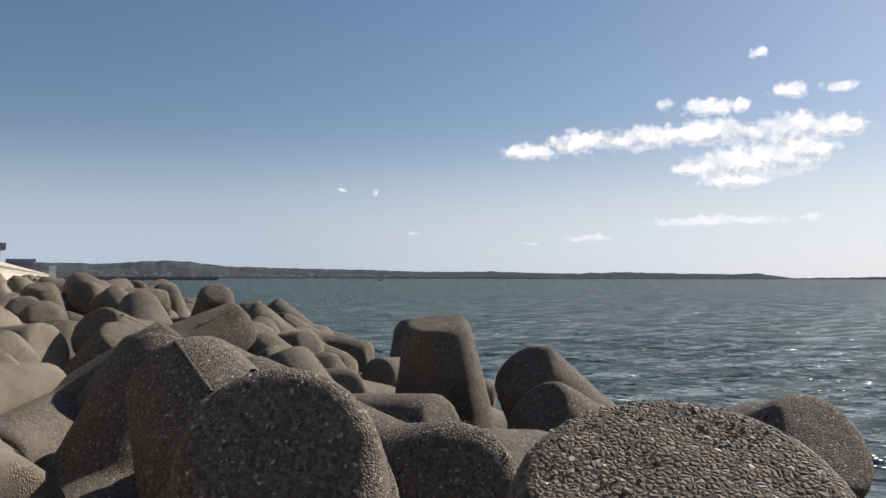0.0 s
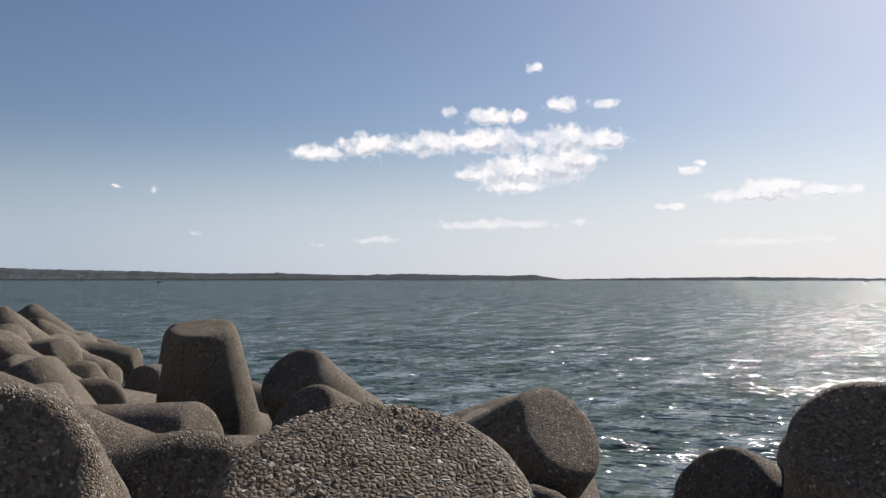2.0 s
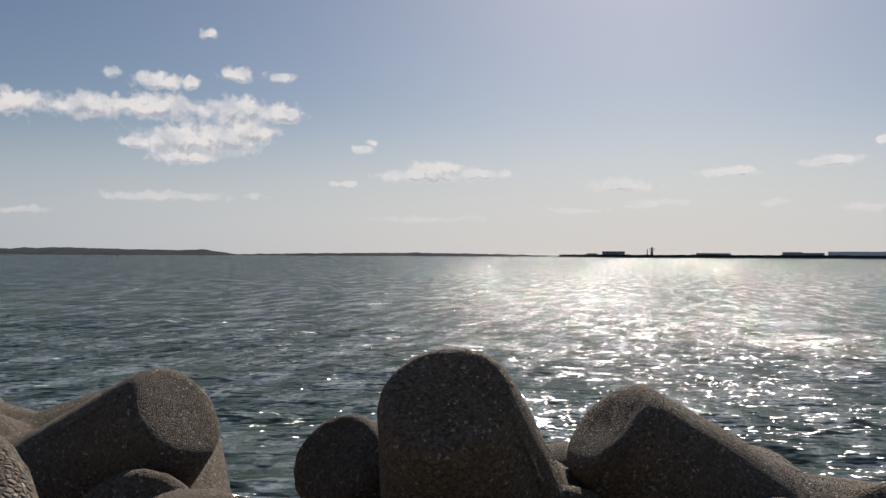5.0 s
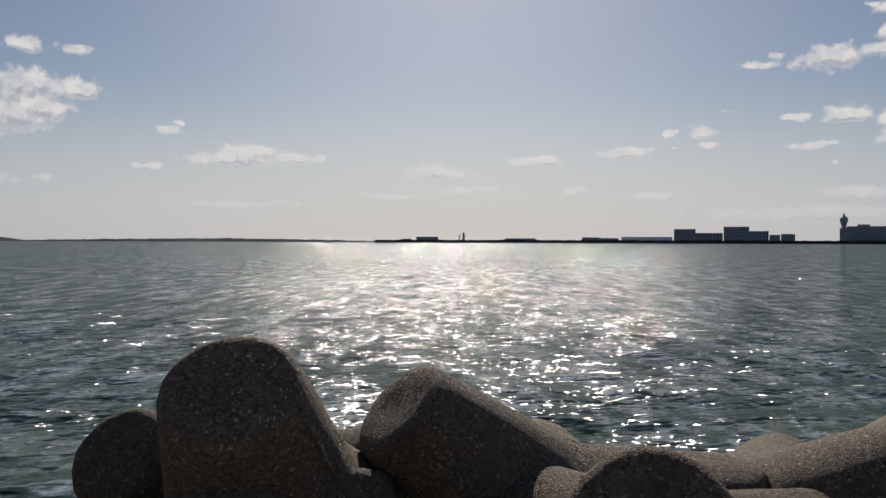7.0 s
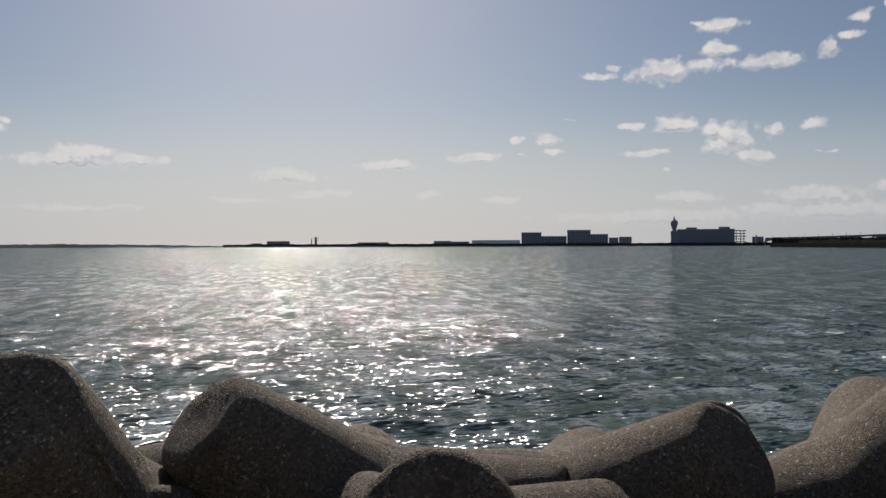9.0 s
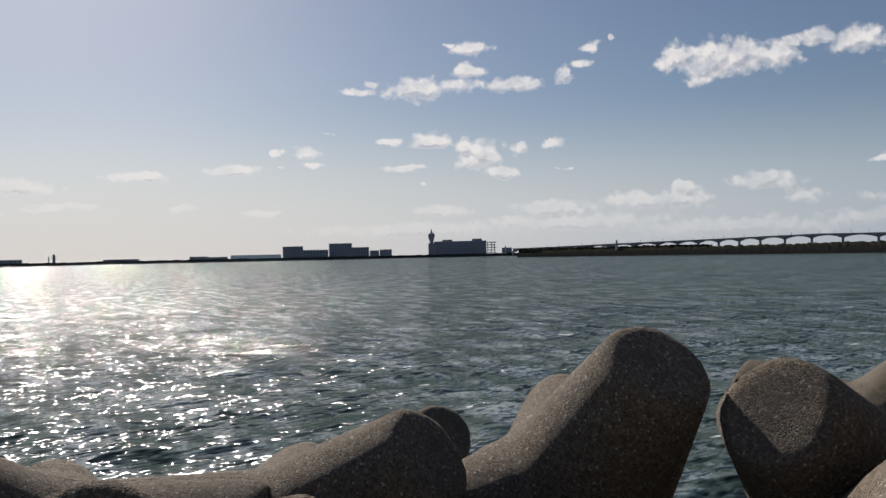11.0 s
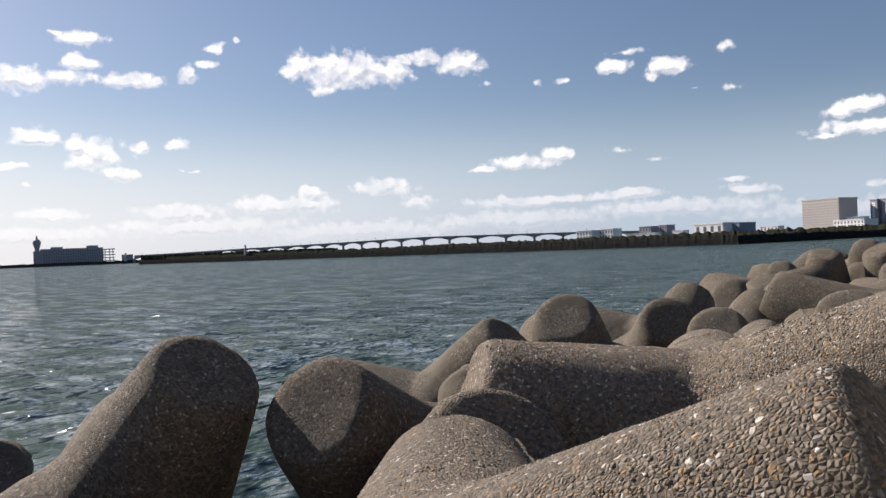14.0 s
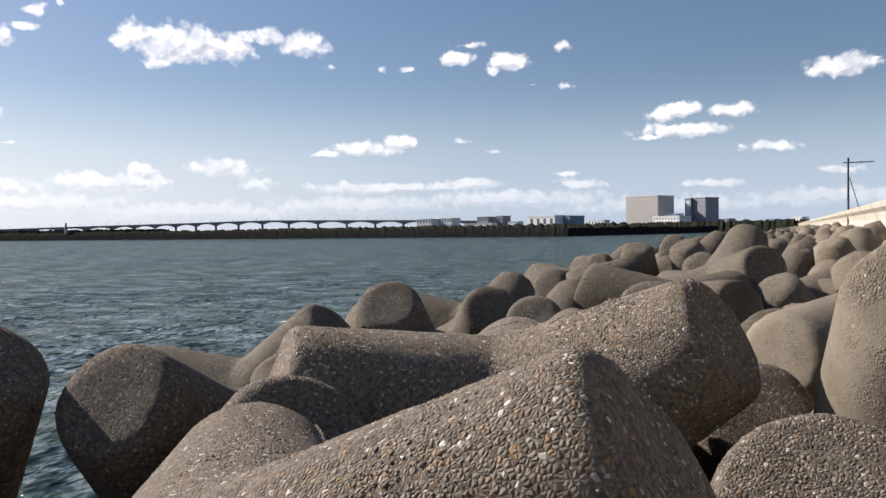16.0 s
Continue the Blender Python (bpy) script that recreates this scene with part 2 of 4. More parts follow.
PALE = material("pale_concrete", concrete((0.25, 0.212, 0.158), (0.120, 0.099, 0.072), ((0.235, 0.20, 0.152), (0.145, 0.12, 0.088), (0.42, 0.38, 0.33), (0.23, 0.17, 0.105)), 0.06))


def pebble_look(add, dark=(0.09, 0.074, 0.056), light=(0.30, 0.252, 0.193)):
    lot = add("NewGeometry").outputs["Random Per Island"]
    one = add("TexWhiteNoise", ("W", lot), noise_dimensions="1D").outputs["Color"]
    tint = add("SeparateColor", (0, one)).outputs
    colour = mix(add, tint[0], dark, light)
    colour = mix(add, ramp(add, tint[1], 0.88, 0.94), colour, (0.62, 0.59, 0.53))
    colour = mix(add, ramp(add, tint[2], 0.82, 0.90), colour, (0.29, 0.19, 0.095))
    speck = add("TexNoise", ("Vector", add("TexCoord").outputs["Object"]), ("Scale", 160.0), ("Detail", 2.0)).outputs[0]
    colour = mix(add, ramp(add, speck, 0.45, 0.7, 0.0, 0.5), colour, (0.10, 0.083, 0.063))
    return add("BsdfPrincipled", ("Base Color", colour), ("Roughness", 0.72), ("Specular IOR Level", 0.35))


PEBBLE = material("gravel_in_concrete", pebble_look)
# paler brown stones for those blocks, some sunlight put into their colour
PALE_PEBBLE = material("pale_sunlit_gravel_in_concrete", lambda add: pebble_look(add, (0.095, 0.078, 0.060), (0.33, 0.278, 0.218)))


def plain(colour, rough=0.8, scale=0.4, spread=0.25, metal=0.0):
    def build(add):
        at = add("TexCoord").outputs["Object"]
        big = add("TexNoise", ("Vector", at), ("Scale", scale), ("Detail", 5.0), ("Roughness", 0.6)).outputs[0]
        small = add("TexNoise", ("Vector", at), ("Scale", scale * 9), ("Detail", 3.0)).outputs[0]
        both = add("Math", (0, small), (1, 0.5), (2, big), operation="MULTIPLY_ADD").outputs[0]
        c = mix(add, ramp(add, both, 0.45, 1.05), tuple(v * (1 - spread) for v in colour), tuple(min(1, v * (1 + spread)) for v in colour))
        return add("BsdfPrincipled", ("Base Color", c), ("Roughness", rough), ("Metallic", metal), ("Specular IOR Level", 0.0 if rough > 0.9 else 0.08 if rough > 0.75 else 0.4))

    return build


def water_look(add):
    at = add("NewGeometry").outputs["Position"]
    turned = add("VectorRotate", ("Vector", at), ("Angle", radians(38)))
    turned.rotation_type = "Z_AXIS"
    along = add("VectorMath", (0, turned.outputs[0]), (1, (0.45, 1.0, 1.0)), operation="MULTIPLY").outputs[0]
    gust = add("TexNoise", ("Vector", at), ("Scale", 0.02), ("Detail", 3.0)).outputs[0]
    tilt = chop = swell = None
    for scale, detail, steep in ((0.06, 2.0, 0.4), (0.25, 2.0, 0.7), (0.9, 2.0, 1.0), (3.2, 2.0, 1.75), (7.5, 1.0, 1.7)):
        wave = add("TexNoise", ("Vector", along), ("Scale", scale), ("Detail", detail), ("Roughness", 0.55), ("Distortion", 0.4))
        lean = add("VectorMath", (0, wave.outputs["Color"]), (1, (0.5, 0.5, 0.5)), operation="SUBTRACT").outputs[0]
        lean = add("VectorMath", (0, lean), (1, (steep, steep, 0.0)), operation="MULTIPLY").outputs[0]
        tilt = lean if tilt is None else add("VectorMath", (0, tilt), (1, lean), operation="ADD").outputs[0]
        chop = wave.outputs[0] if scale == 3.2 else chop
        swell = wave.outputs[0] if scale == 0.9 else swell
    tilt = add("VectorMath", (0, tilt), ("Scale", ramp(add, gust, 0.35, 0.65, 0.85, 1.15)), operation="SCALE").outputs[0]
    leaning = add("VectorMath", (0, add("NewGeometry").outputs["Normal"]), (1, tilt), operation="ADD").outputs[0]
    normal = add("VectorMath", (0, leaning), operation="NORMALIZE").outputs[0]
    body = mix(add, ramp(add, gust, 0.3, 0.7), (0.030, 0.050, 0.044), (0.038, 0.061, 0.054))
    # a few breaking crests
    crest = add("Math", (0, chop), (1, swell), operation="MULTIPLY").outputs[0]
    foam = ramp(add, crest, 0.43, 0.50, 0.0, 0.8)
    depths = add("BsdfDiffuse", ("Color", mix(add, foam, body, (0.55, 0.60, 0.60))), ("Normal", normal))
    shine = add("BsdfGlossy", ("Color", (0.95, 0.97, 1.0, 1)), ("Roughness", ramp(add, foam, 0.0, 1.0, 0.10, 0.7)), ("Normal", normal))
    # steep little waves hide one another, so the sea never mirrors fully
    gloss = add("Fresnel", ("IOR", 1.33), ("Normal", normal)).outputs[0]
    gloss = ramp(add, gloss, 0.02, 0.50, 0.04, 0.34)
    # ripples ride in streaks on the longer waves
    swept = add("VectorRotate", ("Vector", at), ("Angle", radians(52)))
    swept.rotation_type = "Z_AXIS"
    swept = add("VectorMath", (0, swept.outputs[0]), (1, (1.0, 0.25, 1.0)), operation="MULTIPLY").outputs[0]
    streak = add("TexNoise", ("Vector", swept), ("Scale", 0.9), ("Detail", 6.0), ("Roughness", 0.72)).outputs[0]
    gloss = add("Math", (0, gloss), (1, ramp(add, streak, 0.44, 0.58, 0.58, 1.65)), operation="MULTIPLY").outputs[0]
    return add("MixShader", (0, gloss), (1, depths.outputs[0]), (2, shine.outputs[0]))


WATER = material("sea_water", water_look)
# blue-grey instead of woodland green: the distance haze is put into this colour
HILL = material("hazy_wooded_hill", plain((0.070, 0.078, 0.084), 0.95, 0.012, 0.45))
EARTH = material("bare_ground", plain((0.075, 0.07, 0.055), 0.95, 0.3, 0.35))
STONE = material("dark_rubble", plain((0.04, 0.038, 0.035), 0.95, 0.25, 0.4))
ROCK = material("wet_dark_rock", plain((0.018, 0.018, 0.018), 0.95, 0.25, 0.4))
BUSH = material("dull_green_bush", plain((0.028, 0.029, 0.021), 0.95, 0.3, 0.4))
SLATE = material("grey_facade", plain((0.30, 0.30, 0.33), 0.7, 0.05, 0.12))
BEIGE = material("beige_facade", plain((0.52, 0.48, 0.44), 0.8, 0.05, 0.08))
WHITE = material("white_facade", plain((0.80, 0.80, 0.78), 0.7, 0.05, 0.08))
BLUE = material("blue_grey_facade", plain((0.20, 0.25, 0.33), 0.7, 0.05, 0.12))
PANE = material("dark_window_glass", plain((0.13, 0.14, 0.16), 0.25, 0.2, 0.2))
GIRDER = material("bridge_concrete", plain((0.30, 0.29, 0.27), 0.85, 0.08, 0.15))
STEEL = material("dull_steel", plain((0.20, 0.21, 0.22), 0.5, 1.0, 0.15, 0.6))
TIMBER = material("dark_pole", plain((0.10, 0.085, 0.07), 0.85, 3.0, 0.25))
ROOF = material("pale_metal_roof", plain((0.72, 0.72, 0.72), 0.35, 0.05, 0.05, 0.3))


def wall_look(add):
    at = add("TexCoord").outputs["Object"]
    broad = add("TexNoise", ("Vector", at), ("Scale", 0.5), ("Detail", 6.0), ("Roughness", 0.65)).outputs[0]
    runs = add("TexNoise", ("Vector", add("VectorMath", (0, at), (1, (2.2, 2.2, 0.25)), operation="MULTIPLY").outputs[0]), ("Scale", 1.6), ("Detail", 4.0)).outputs[0]
    grain = add("TexNoise", ("Vector", at), ("Scale", 45.0), ("Detail", 3.0)).outputs[0]
    c = mix(add, ramp(add, broad, 0.3, 0.7), (0.50, 0.46, 0.38), (0.40, 0.36, 0.29))
    c = mix(add, ramp(add, runs, 0.56, 0.72, 0.0, 0.55), c, (0.20, 0.175, 0.14))
    bump = add("Bump", ("Height", grain), ("Strength", 0.6), ("Distance", 0.006))
    return add("BsdfPrincipled", ("Base Color", c), ("Roughness", 0.9), ("Normal", bump.outputs[0]))


WALL = material("sea_wall_concrete", wall_look)

# ---- helpers for meshes ----


def mesh(name, points, faces, look_of, smooth=False):
    data = bpy.data.meshes.new(name)
    data.from_pydata([tuple(p) for p in points], [], [tuple(q) for q in faces])
    data.materials.append(look_of)
    if smooth:
        data.polygons.foreach_set("use_smooth", [True] * len(data.polygons))
    data.update()
    return data


def part(name, data, parent, label="", kind=""):
    ob = new(name, data)
    ob.parent = parent
    return tagged(ob, label, kind=kind)


def from_bmesh(name, bm, look_of, smooth=False):
    data = bpy.data.meshes.new(name)
    bm.to_mesh(data)
    bm.free()
    data.materials.append(look_of)
    if smooth:
        data.polygons.foreach_set("use_smooth", [True] * len(data.polygons))
    return data


def box(bm, x0, x1, y0, y1, z0, z1, bevel=0.0):
    made = bmesh.ops.create_cube(bm, size=1.0)["verts"]
    for v in made:
        v.co = ((x0 + x1) / 2 + v.co.x * (x1 - x0), (y0 + y1) / 2 + v.co.y * (y1 - y0), (z0 + z1) / 2 + v.co.z * (z1 - z0))
    if bevel:
        edges = list({e for v in made for e in v.link_edges})
        bmesh.ops.bevel(bm, geom=edges, offset=bevel, segments=2, affect="EDGES")


def bearing_point(bearing, away, z=0.0):
    return Vector((away * math.sin(radians(bearing)), away * math.cos(radians(bearing)), z))


# ---- sea ----


def make_sea():
    rng = np.random.RandomState(3)
    bearings = np.concatenate([np.linspace(-40, 172, 430), np.linspace(185, 305, 14)])
    radii = 2.0 * 1.02 ** np.arange(0, 395)
    radii = radii[radii < 4900]
    cell = radii * 0.02
    x = np.outer(radii, np.sin(np.radians(bearings))) + 0.5
    y = np.outer(radii, np.cos(np.radians(bearings))) - 0.6
    z = np.zeros_like(x)
    for _ in range(46):
        length = 0.35 * (3.0 / 0.35) ** rng.rand()
        head = radians(38 + rng.normal(0, 28))
        k = 2 * math.pi / length
        height = 0.0034 * length ** 0.8
        fade = np.clip(length / (cell * 3.0) - 0.6, 0, 1)[:, None]
        swing = np.sin(k * (x * math.sin(head) + y * math.cos(head)) + rng.rand() * 6.28)
        z += fade * height * (swing + 0.25 * swing * swing)
    n, m = x.shape
    points = np.stack([x, y, z], -1).reshape(-1, 3)
    i = np.arange(n - 1)[:, None] * m
    j = np.arange(m)[None]
    nxt = (j + 1) % m
    quads = np.stack([i + j, i + nxt, i + m + nxt, i + m + j], -1).reshape(-1, 4)
    data = mesh("sea", points.tolist(), quads.tolist(), WATER, True)
    return tagged(new("water", data), "choppy grey-green sea with sun glitter", "sea", kind="structure")


make_sea()

# ---- shore: a line that runs from the far end of the sea wall, past the camera, to the other end ----
HEAD_A, HEAD_B = -25.4, 138.2  # bearings of the two stretches


def shore_line(step=1.5):
    """Points along the foot of the sea wall with the seaward direction at each."""
    a = Vector((math.sin(radians(HEAD_A)), math.cos(radians(HEAD_A)), 0))
    b = Vector((math.sin(radians(HEAD_B)), math.cos(radians(HEAD_B)), 0))
    sea_a, sea_b = Vector((a.y, -a.x, 0)), Vector((-b.y, b.x, 0))
    corner_a = -sea_a * 4.0 + a * 3.0
    rows = [(corner_a + a * s, sea_a) for s in np.arange(420.0, 0.0, -step)]
    start_b = Vector((0.84, -1.37, 0)) - sea_b * 4.0 + b * 3.0
    for s in np.linspace(0, 1, 8):
        p = corner_a.lerp(start_b, s)
        n = sea_a.lerp(sea_b, s).normalized()
        rows.append((p - n * 0.25 * math.sin(math.pi * s), n))
    rows += [(start_b + b * s, sea_b) for s in np.arange(step, 300.0, step)]
    return rows


SHORE = shore_line()


def make_wall():
    """A sea wall with a curved throw-back face, cast in bays."""
    profile = [(0.9, -1.6), (0.55, 0.0), (0.38, 0.5), (0.30, 0.95), (0.36, 1.25), (0.52, 1.42), (0.55, 1.62), (0.50, 1.66), (-0.25, 1.66), (-0.30, 1.6), (-0.32, -1.6)]
    top = EYE + 1.0 - 1.66
    pts, faces = [], []
    n = len(profile)
    for p, sea in SHORE:
        for off, z in profile:
            q = p + sea * off
            pts.append((q.x, q.y, top + z))
    for i in range(len(SHORE) - 1):
        for j in range(n - 1):
            faces.append((i * n + j, i * n + j + 1, (i + 1) * n + j + 1, (i + 1) * n + j))
    wall = tagged(new("wall_sea", mesh("sea_wall", pts, faces, WALL)), "weathered pale concrete sea wall with curved face", "wall", kind="structure")
    # joints between the bays: raised cover strips
    for k in range(4, len(SHORE) - 4, 4):
        p, sea = SHORE[k]
        run = Vector((-sea.y, sea.x, 0))
        pts, faces = [], []
        for side in (-0.05, 0.05):
            for off, z in profile[1:8]:
                q = p + sea * (off + 0.012) + run * side
                pts.append((q.x, q.y, top + z))
        for j in range(6):
            faces.append((j, j + 1, 7 + j + 1, 7 + j))
        part("wall_joint", mesh("wall_joint", pts, faces, STONE), wall)
    # land behind the wall
    pts, faces = [], []
    for p, sea in SHORE:
        a, b = p - sea * 0.28, p - sea * 60
        pts += [(a.x, a.y, top + 0.5), (b.x, b.y, top + 0.4)]
    for i in range(len(SHORE) - 1):
        faces.append((2 * i, 2 * i + 1, 2 * i + 3, 2 * i + 2))
    tagged(new("ground", mesh("land", pts, faces, EARTH)), "bare ground behind the sea wall", "ground", kind="structure")
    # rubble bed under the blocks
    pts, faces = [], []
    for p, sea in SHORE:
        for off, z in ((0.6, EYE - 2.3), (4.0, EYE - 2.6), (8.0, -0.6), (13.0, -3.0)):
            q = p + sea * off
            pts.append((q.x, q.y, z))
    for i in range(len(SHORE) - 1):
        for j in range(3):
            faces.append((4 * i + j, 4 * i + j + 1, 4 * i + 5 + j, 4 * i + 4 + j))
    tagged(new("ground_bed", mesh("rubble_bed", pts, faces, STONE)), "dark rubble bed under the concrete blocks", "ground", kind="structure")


make_wall()

# ---- tetrapods ----
LEG, TIP = 1.288, 0.302
AXES = [Vector((0, 0, 1)), Vector((2 * 2 ** 0.5 / 3, 0, -1 / 3)), Vector((-2 ** 0.5 / 3, 6 ** 0.5 / 3, -1 / 3)), Vector((-2 ** 0.5 / 3, -6 ** 0.5 / 3, -1 / 3))]


def reach(ways):
    """How far the block's surface lies from its middle along each unit way."""
    total = np.zeros(len(ways))
    for axis in AXES:
        c = ways @ np.array(axis)
        s = np.sqrt(np.clip(1 - c * c, 0, 1))
        ahead = c > 0.05
        c, s = np.maximum(c, 0.05), np.where(ahead, s, 1.0)
        side, cap, rim = 0.554 / (s + 0.196 * c), LEG / c, (LEG + TIP - 0.030) / (c + s)
        leg = -np.log(np.exp(-side * 150) + np.exp(-cap * 150) + np.exp(-rim * 150)) / 150
        total += np.where(ahead, np.exp(leg * 60), 0)
    return np.log(total) / 60


def gather(ways):
    """Draws the mesh's points together at the rims of the legs, where the surface turns sharply."""
    axes = np.array(AXES)
    cosines = ways @ axes.T
    leg = cosines.argmax(1)
    a = axes[leg]
    c = np.clip(cosines[np.arange(len(ways)), leg], -1, 1)
    angle = np.degrees(np.arccos(c))
    turned = np.radians(np.interp(angle, [0, 13.5, 20, 48, 90], [0, 11.0, 14.2, 48, 90]))
    side = ways - a * c[:, None]
    side /= np.maximum(np.linalg.norm(side, axis=1), 1e-9)[:, None]
    return a * np.cos(turned)[:, None] + side * np.sin(turned)[:, None]


def block_mesh(name, fineness, look_of, seed, rough=0.0):
    bm = bmesh.new()
    bmesh.ops.create_icosphere(bm, subdivisions=fineness, radius=1.0)
    ways = gather(np.array([v.co.normalized() for v in bm.verts]))
    far = reach(ways)
    for v, way, r in zip(bm.verts, ways, far):
        p = Vector(way * r)
        if rough:
            wear = noise.noise(p * 2.3 + Vector((seed, 0, 0))) * 0.014 + noise.noise(p * 9 + Vector((0, seed, 0))) * 0.007 + noise.noise(p * 31) * rough
            p *= 1 + wear / r
        v.co = p
    return from_bmesh(name, bm, look_of, True)


def seam_mesh(name, leg, look_of, seed):
    """The thin fin that the mould's joint left along a leg and over its end."""
    rng = random.Random(seed)
    axis = AXES[leg]
    across = axis.orthogonal().normalized()
    across = Matrix.Rotation(rng.uniform(0, 6.28), 3, axis) @ across
    side = axis.cross(across)
    pts, faces = [], []
    count = 30
    for i in range(count):
        along = 0.70 + 0.53 * i / (count - 1)
        r = 0.554 - 0.196 * along
        lift = 0.010 + 0.012 * max(0, noise.noise(Vector((along * 9, seed, 0))) + 0.3)
        for w, h in ((-0.024, -0.014), (-0.009, lift), (0.008, lift), (0.022, -0.014)):
            pts.append(axis * along + across * (r + h) + side * (w + 0.004 * noise.noise(Vector((along * 20, seed, 3)))))
    for i in range(count - 1):
        for j in range(3):
            faces.append((4 * i + j, 4 * i + j + 1, 4 * i + 5 + j, 4 * i + 4 + j))
    return mesh(name, pts, faces, look_of, True)


def gravel_mesh(name, seed, count, look_of, big=1.0):
    """Stones that stand out of the worn skin."""
    rng = np.random.RandomState(seed)
    ways = rng.normal(size=(count * 6, 3))
    ways /= np.linalg.norm(ways, axis=1)[:, None]
    far = reach(ways)
    # even cover: more stones where the surface lies farther out and leans more
    eps = 1e-3
    side = np.cross(ways, [0.3, 0.5, 0.8])
    side /= np.linalg.norm(side, axis=1)[:, None]
    other = np.cross(ways, side)
    p0 = ways * far[:, None]

    def at(w):
        w = w / np.linalg.norm(w, axis=1)[:, None]
        return w * reach(w)[:, None]

    normal = np.cross(at(ways + eps * side) - p0, at(ways + eps * other) - p0)
    area = np.linalg.norm(normal, axis=1)
    normal /= area[:, None]
    keep = rng.rand(len(ways)) < np.minimum(1, area / area.max() * 2.0)
    bare = np.array([noise.noise(Vector(p) * 1.6 + Vector((seed, 5, 0))) for p in p0]) > -0.42
    chosen = np.where(keep & bare)[0][:count]
    tips = np.array([(1, 0, 0), (-1, 0, 0), (0, 1, 0), (0, -1, 0), (0, 0, 1), (0, 0, -1)], float)
    sides = np.array([(0, 2, 4), (2, 1, 4), (1, 3, 4), (3, 0, 4), (2, 0, 5), (1, 2, 5), (3, 1, 5), (0, 3, 5)])
    pts, faces = [], []
    for k, i in enumerate(chosen):
        size = big * (0.0042 + 0.0060 * rng.rand() ** 2.5)
        u = side[i] * math.cos(k) + other[i] * math.sin(k)
        u -= normal[i] * (u @ normal[i])
        u /= np.linalg.norm(u)
        v = np.cross(normal[i], u)
        shape = tips * (size * rng.uniform(0.8, 1.35), size * rng.uniform(0.7, 1.1), size * rng.uniform(0.4, 0.7))
        shape = shape + rng.normal(0, size * 0.16, shape.shape)
        pts.append(p0[i] - normal[i] * size * 0.15 + shape[:, :1] * u + shape[:, 1:2] * v + shape[:, 2:] * normal[i])
        faces.append(sides + 6 * k)
    return mesh(name, np.concatenate(pts).tolist(), np.concatenate(faces).tolist(), look_of, True)


FINE = [block_mesh("tetrapod", 6, OLD, s, 0.005) for s in (1, 2)]
MIDDLE = [block_mesh("tetrapod", 5, OLD, s, 0.004) for s in (4, 5)]
PLAIN = [block_mesh("tetrapod", 5, AGED, s, 0.003) for s in (6, 7)]
COARSE = [block_mesh("tetrapod", 4, AGED, s, 0.002) for s in (6, 7)]
NEW_FINE = block_mesh("tetrapod", 5, PALE, 8, 0.002)
NEW_COARSE = block_mesh("tetrapod", 4, PALE, 9, 0.002)
GRAVEL = [gravel_mesh("exposed_gravel", s, 24000, PEBBLE, 0.62) for s in (11, 12)]
PALE_GRAVEL = [gravel_mesh("exposed_gravel", s, 26000, PALE_PEBBLE, 0.75) for s in (13, 14)]
PEBBLED = [block_mesh("tetrapod", 6, WORN, s, 0.005) for s in (15, 16)]
SEAMS = {k: [seam_mesh("mould_seam", leg, m, leg) for leg in range(4)] for k, m in (("close", OLD), ("near", OLD), ("worn", WORN), ("bare", OLD), ("mid", AGED), ("new", PALE))}
placed = []


def tetrapod(kind, x, y, z, rx, ry, rz):
    k = len(placed)
    data = {"close": FINE[k % 2], "near": MIDDLE[k % 2], "worn": PEBBLED[k % 2], "bare": MIDDLE[k % 2], "mid": PLAIN[k % 2], "far": COARSE[k % 2], "new": NEW_FINE, "new_far": NEW_COARSE}[kind]
    ob = new("tetrapod", data)
    ob.matrix_world = pose(x, y, z, rx, ry, rz)
    label = "pale concrete tetrapod block by the sea wall" if "new" in kind else "weathered brown-grey concrete tetrapod block with exposed gravel"
    tagged(ob, label, "tetrapod", "tetrapods along the sea wall")
    if kind in ("close", "near"):
        part("exposed_gravel", GRAVEL[k % 2], ob, "rounded brown and white gravel stones", "stuff")
    if kind == "worn":
        part("exposed_gravel", PALE_GRAVEL[k % 2], ob, "rounded pale brown and white gravel stones", "stuff")
    if kind in ("close", "near", "worn", "bare", "mid", "new"):
        for leg in range(4):
            part("mould_seam", SEAMS[kind][leg], ob)
    placed.append(Vector((x, y, z)))
    return ob


tetrapod('mid', 0.02, 7.86, 1.54, -103, 40, -69)
tetrapod('bare', 1.62, 5.20, 1.59, -51, -20, -174)
tetrapod('close', 3.29, 3.14, 1.68, 44, 2, -54)
tetrapod('near', 4.61, 2.27, 1.49, 5, 49, 163)
tetrapod('near', 4.06, 1.34, 1.47, -3, 53, -159)
tetrapod('bare', 5.35, 1.20, 1.41, -9, 54, -116)
tetrapod('mid', 9.01, 1.44, 0.78, 17, 50, -120)
tetrapod('bare', 5.92, -0.51, 1.67, 22, 36, -108)
tetrapod('bare', 5.87, -2.16, 1.71, 68, -44, 124)
tetrapod('worn', 4.92, -2.13, 1.54, -43, -59, -158)
tetrapod('worn', 2.88, -1.73, 2.01, 52, -24, -30)
tetrapod('worn', 4.53, -3.49, 2.10, -8, 60, -161)
tetrapod('close', 2.94, -3.85, 1.54, -42, 12, 56)
tetrapod('new', 4.85, -6.89, 2.24, -85, 8, 7)
tetrapod('bare', 4.81, -5.15, 1.50, -52, -15, 48)
tetrapod('new', 3.15, -4.89, 2.10, 45, 16, -163)
tetrapod('mid', 8.78, -4.59, 1.66, -32, 37, 105)
tetrapod('mid', 9.94, -6.22, 1.68, 46, 43, -149)
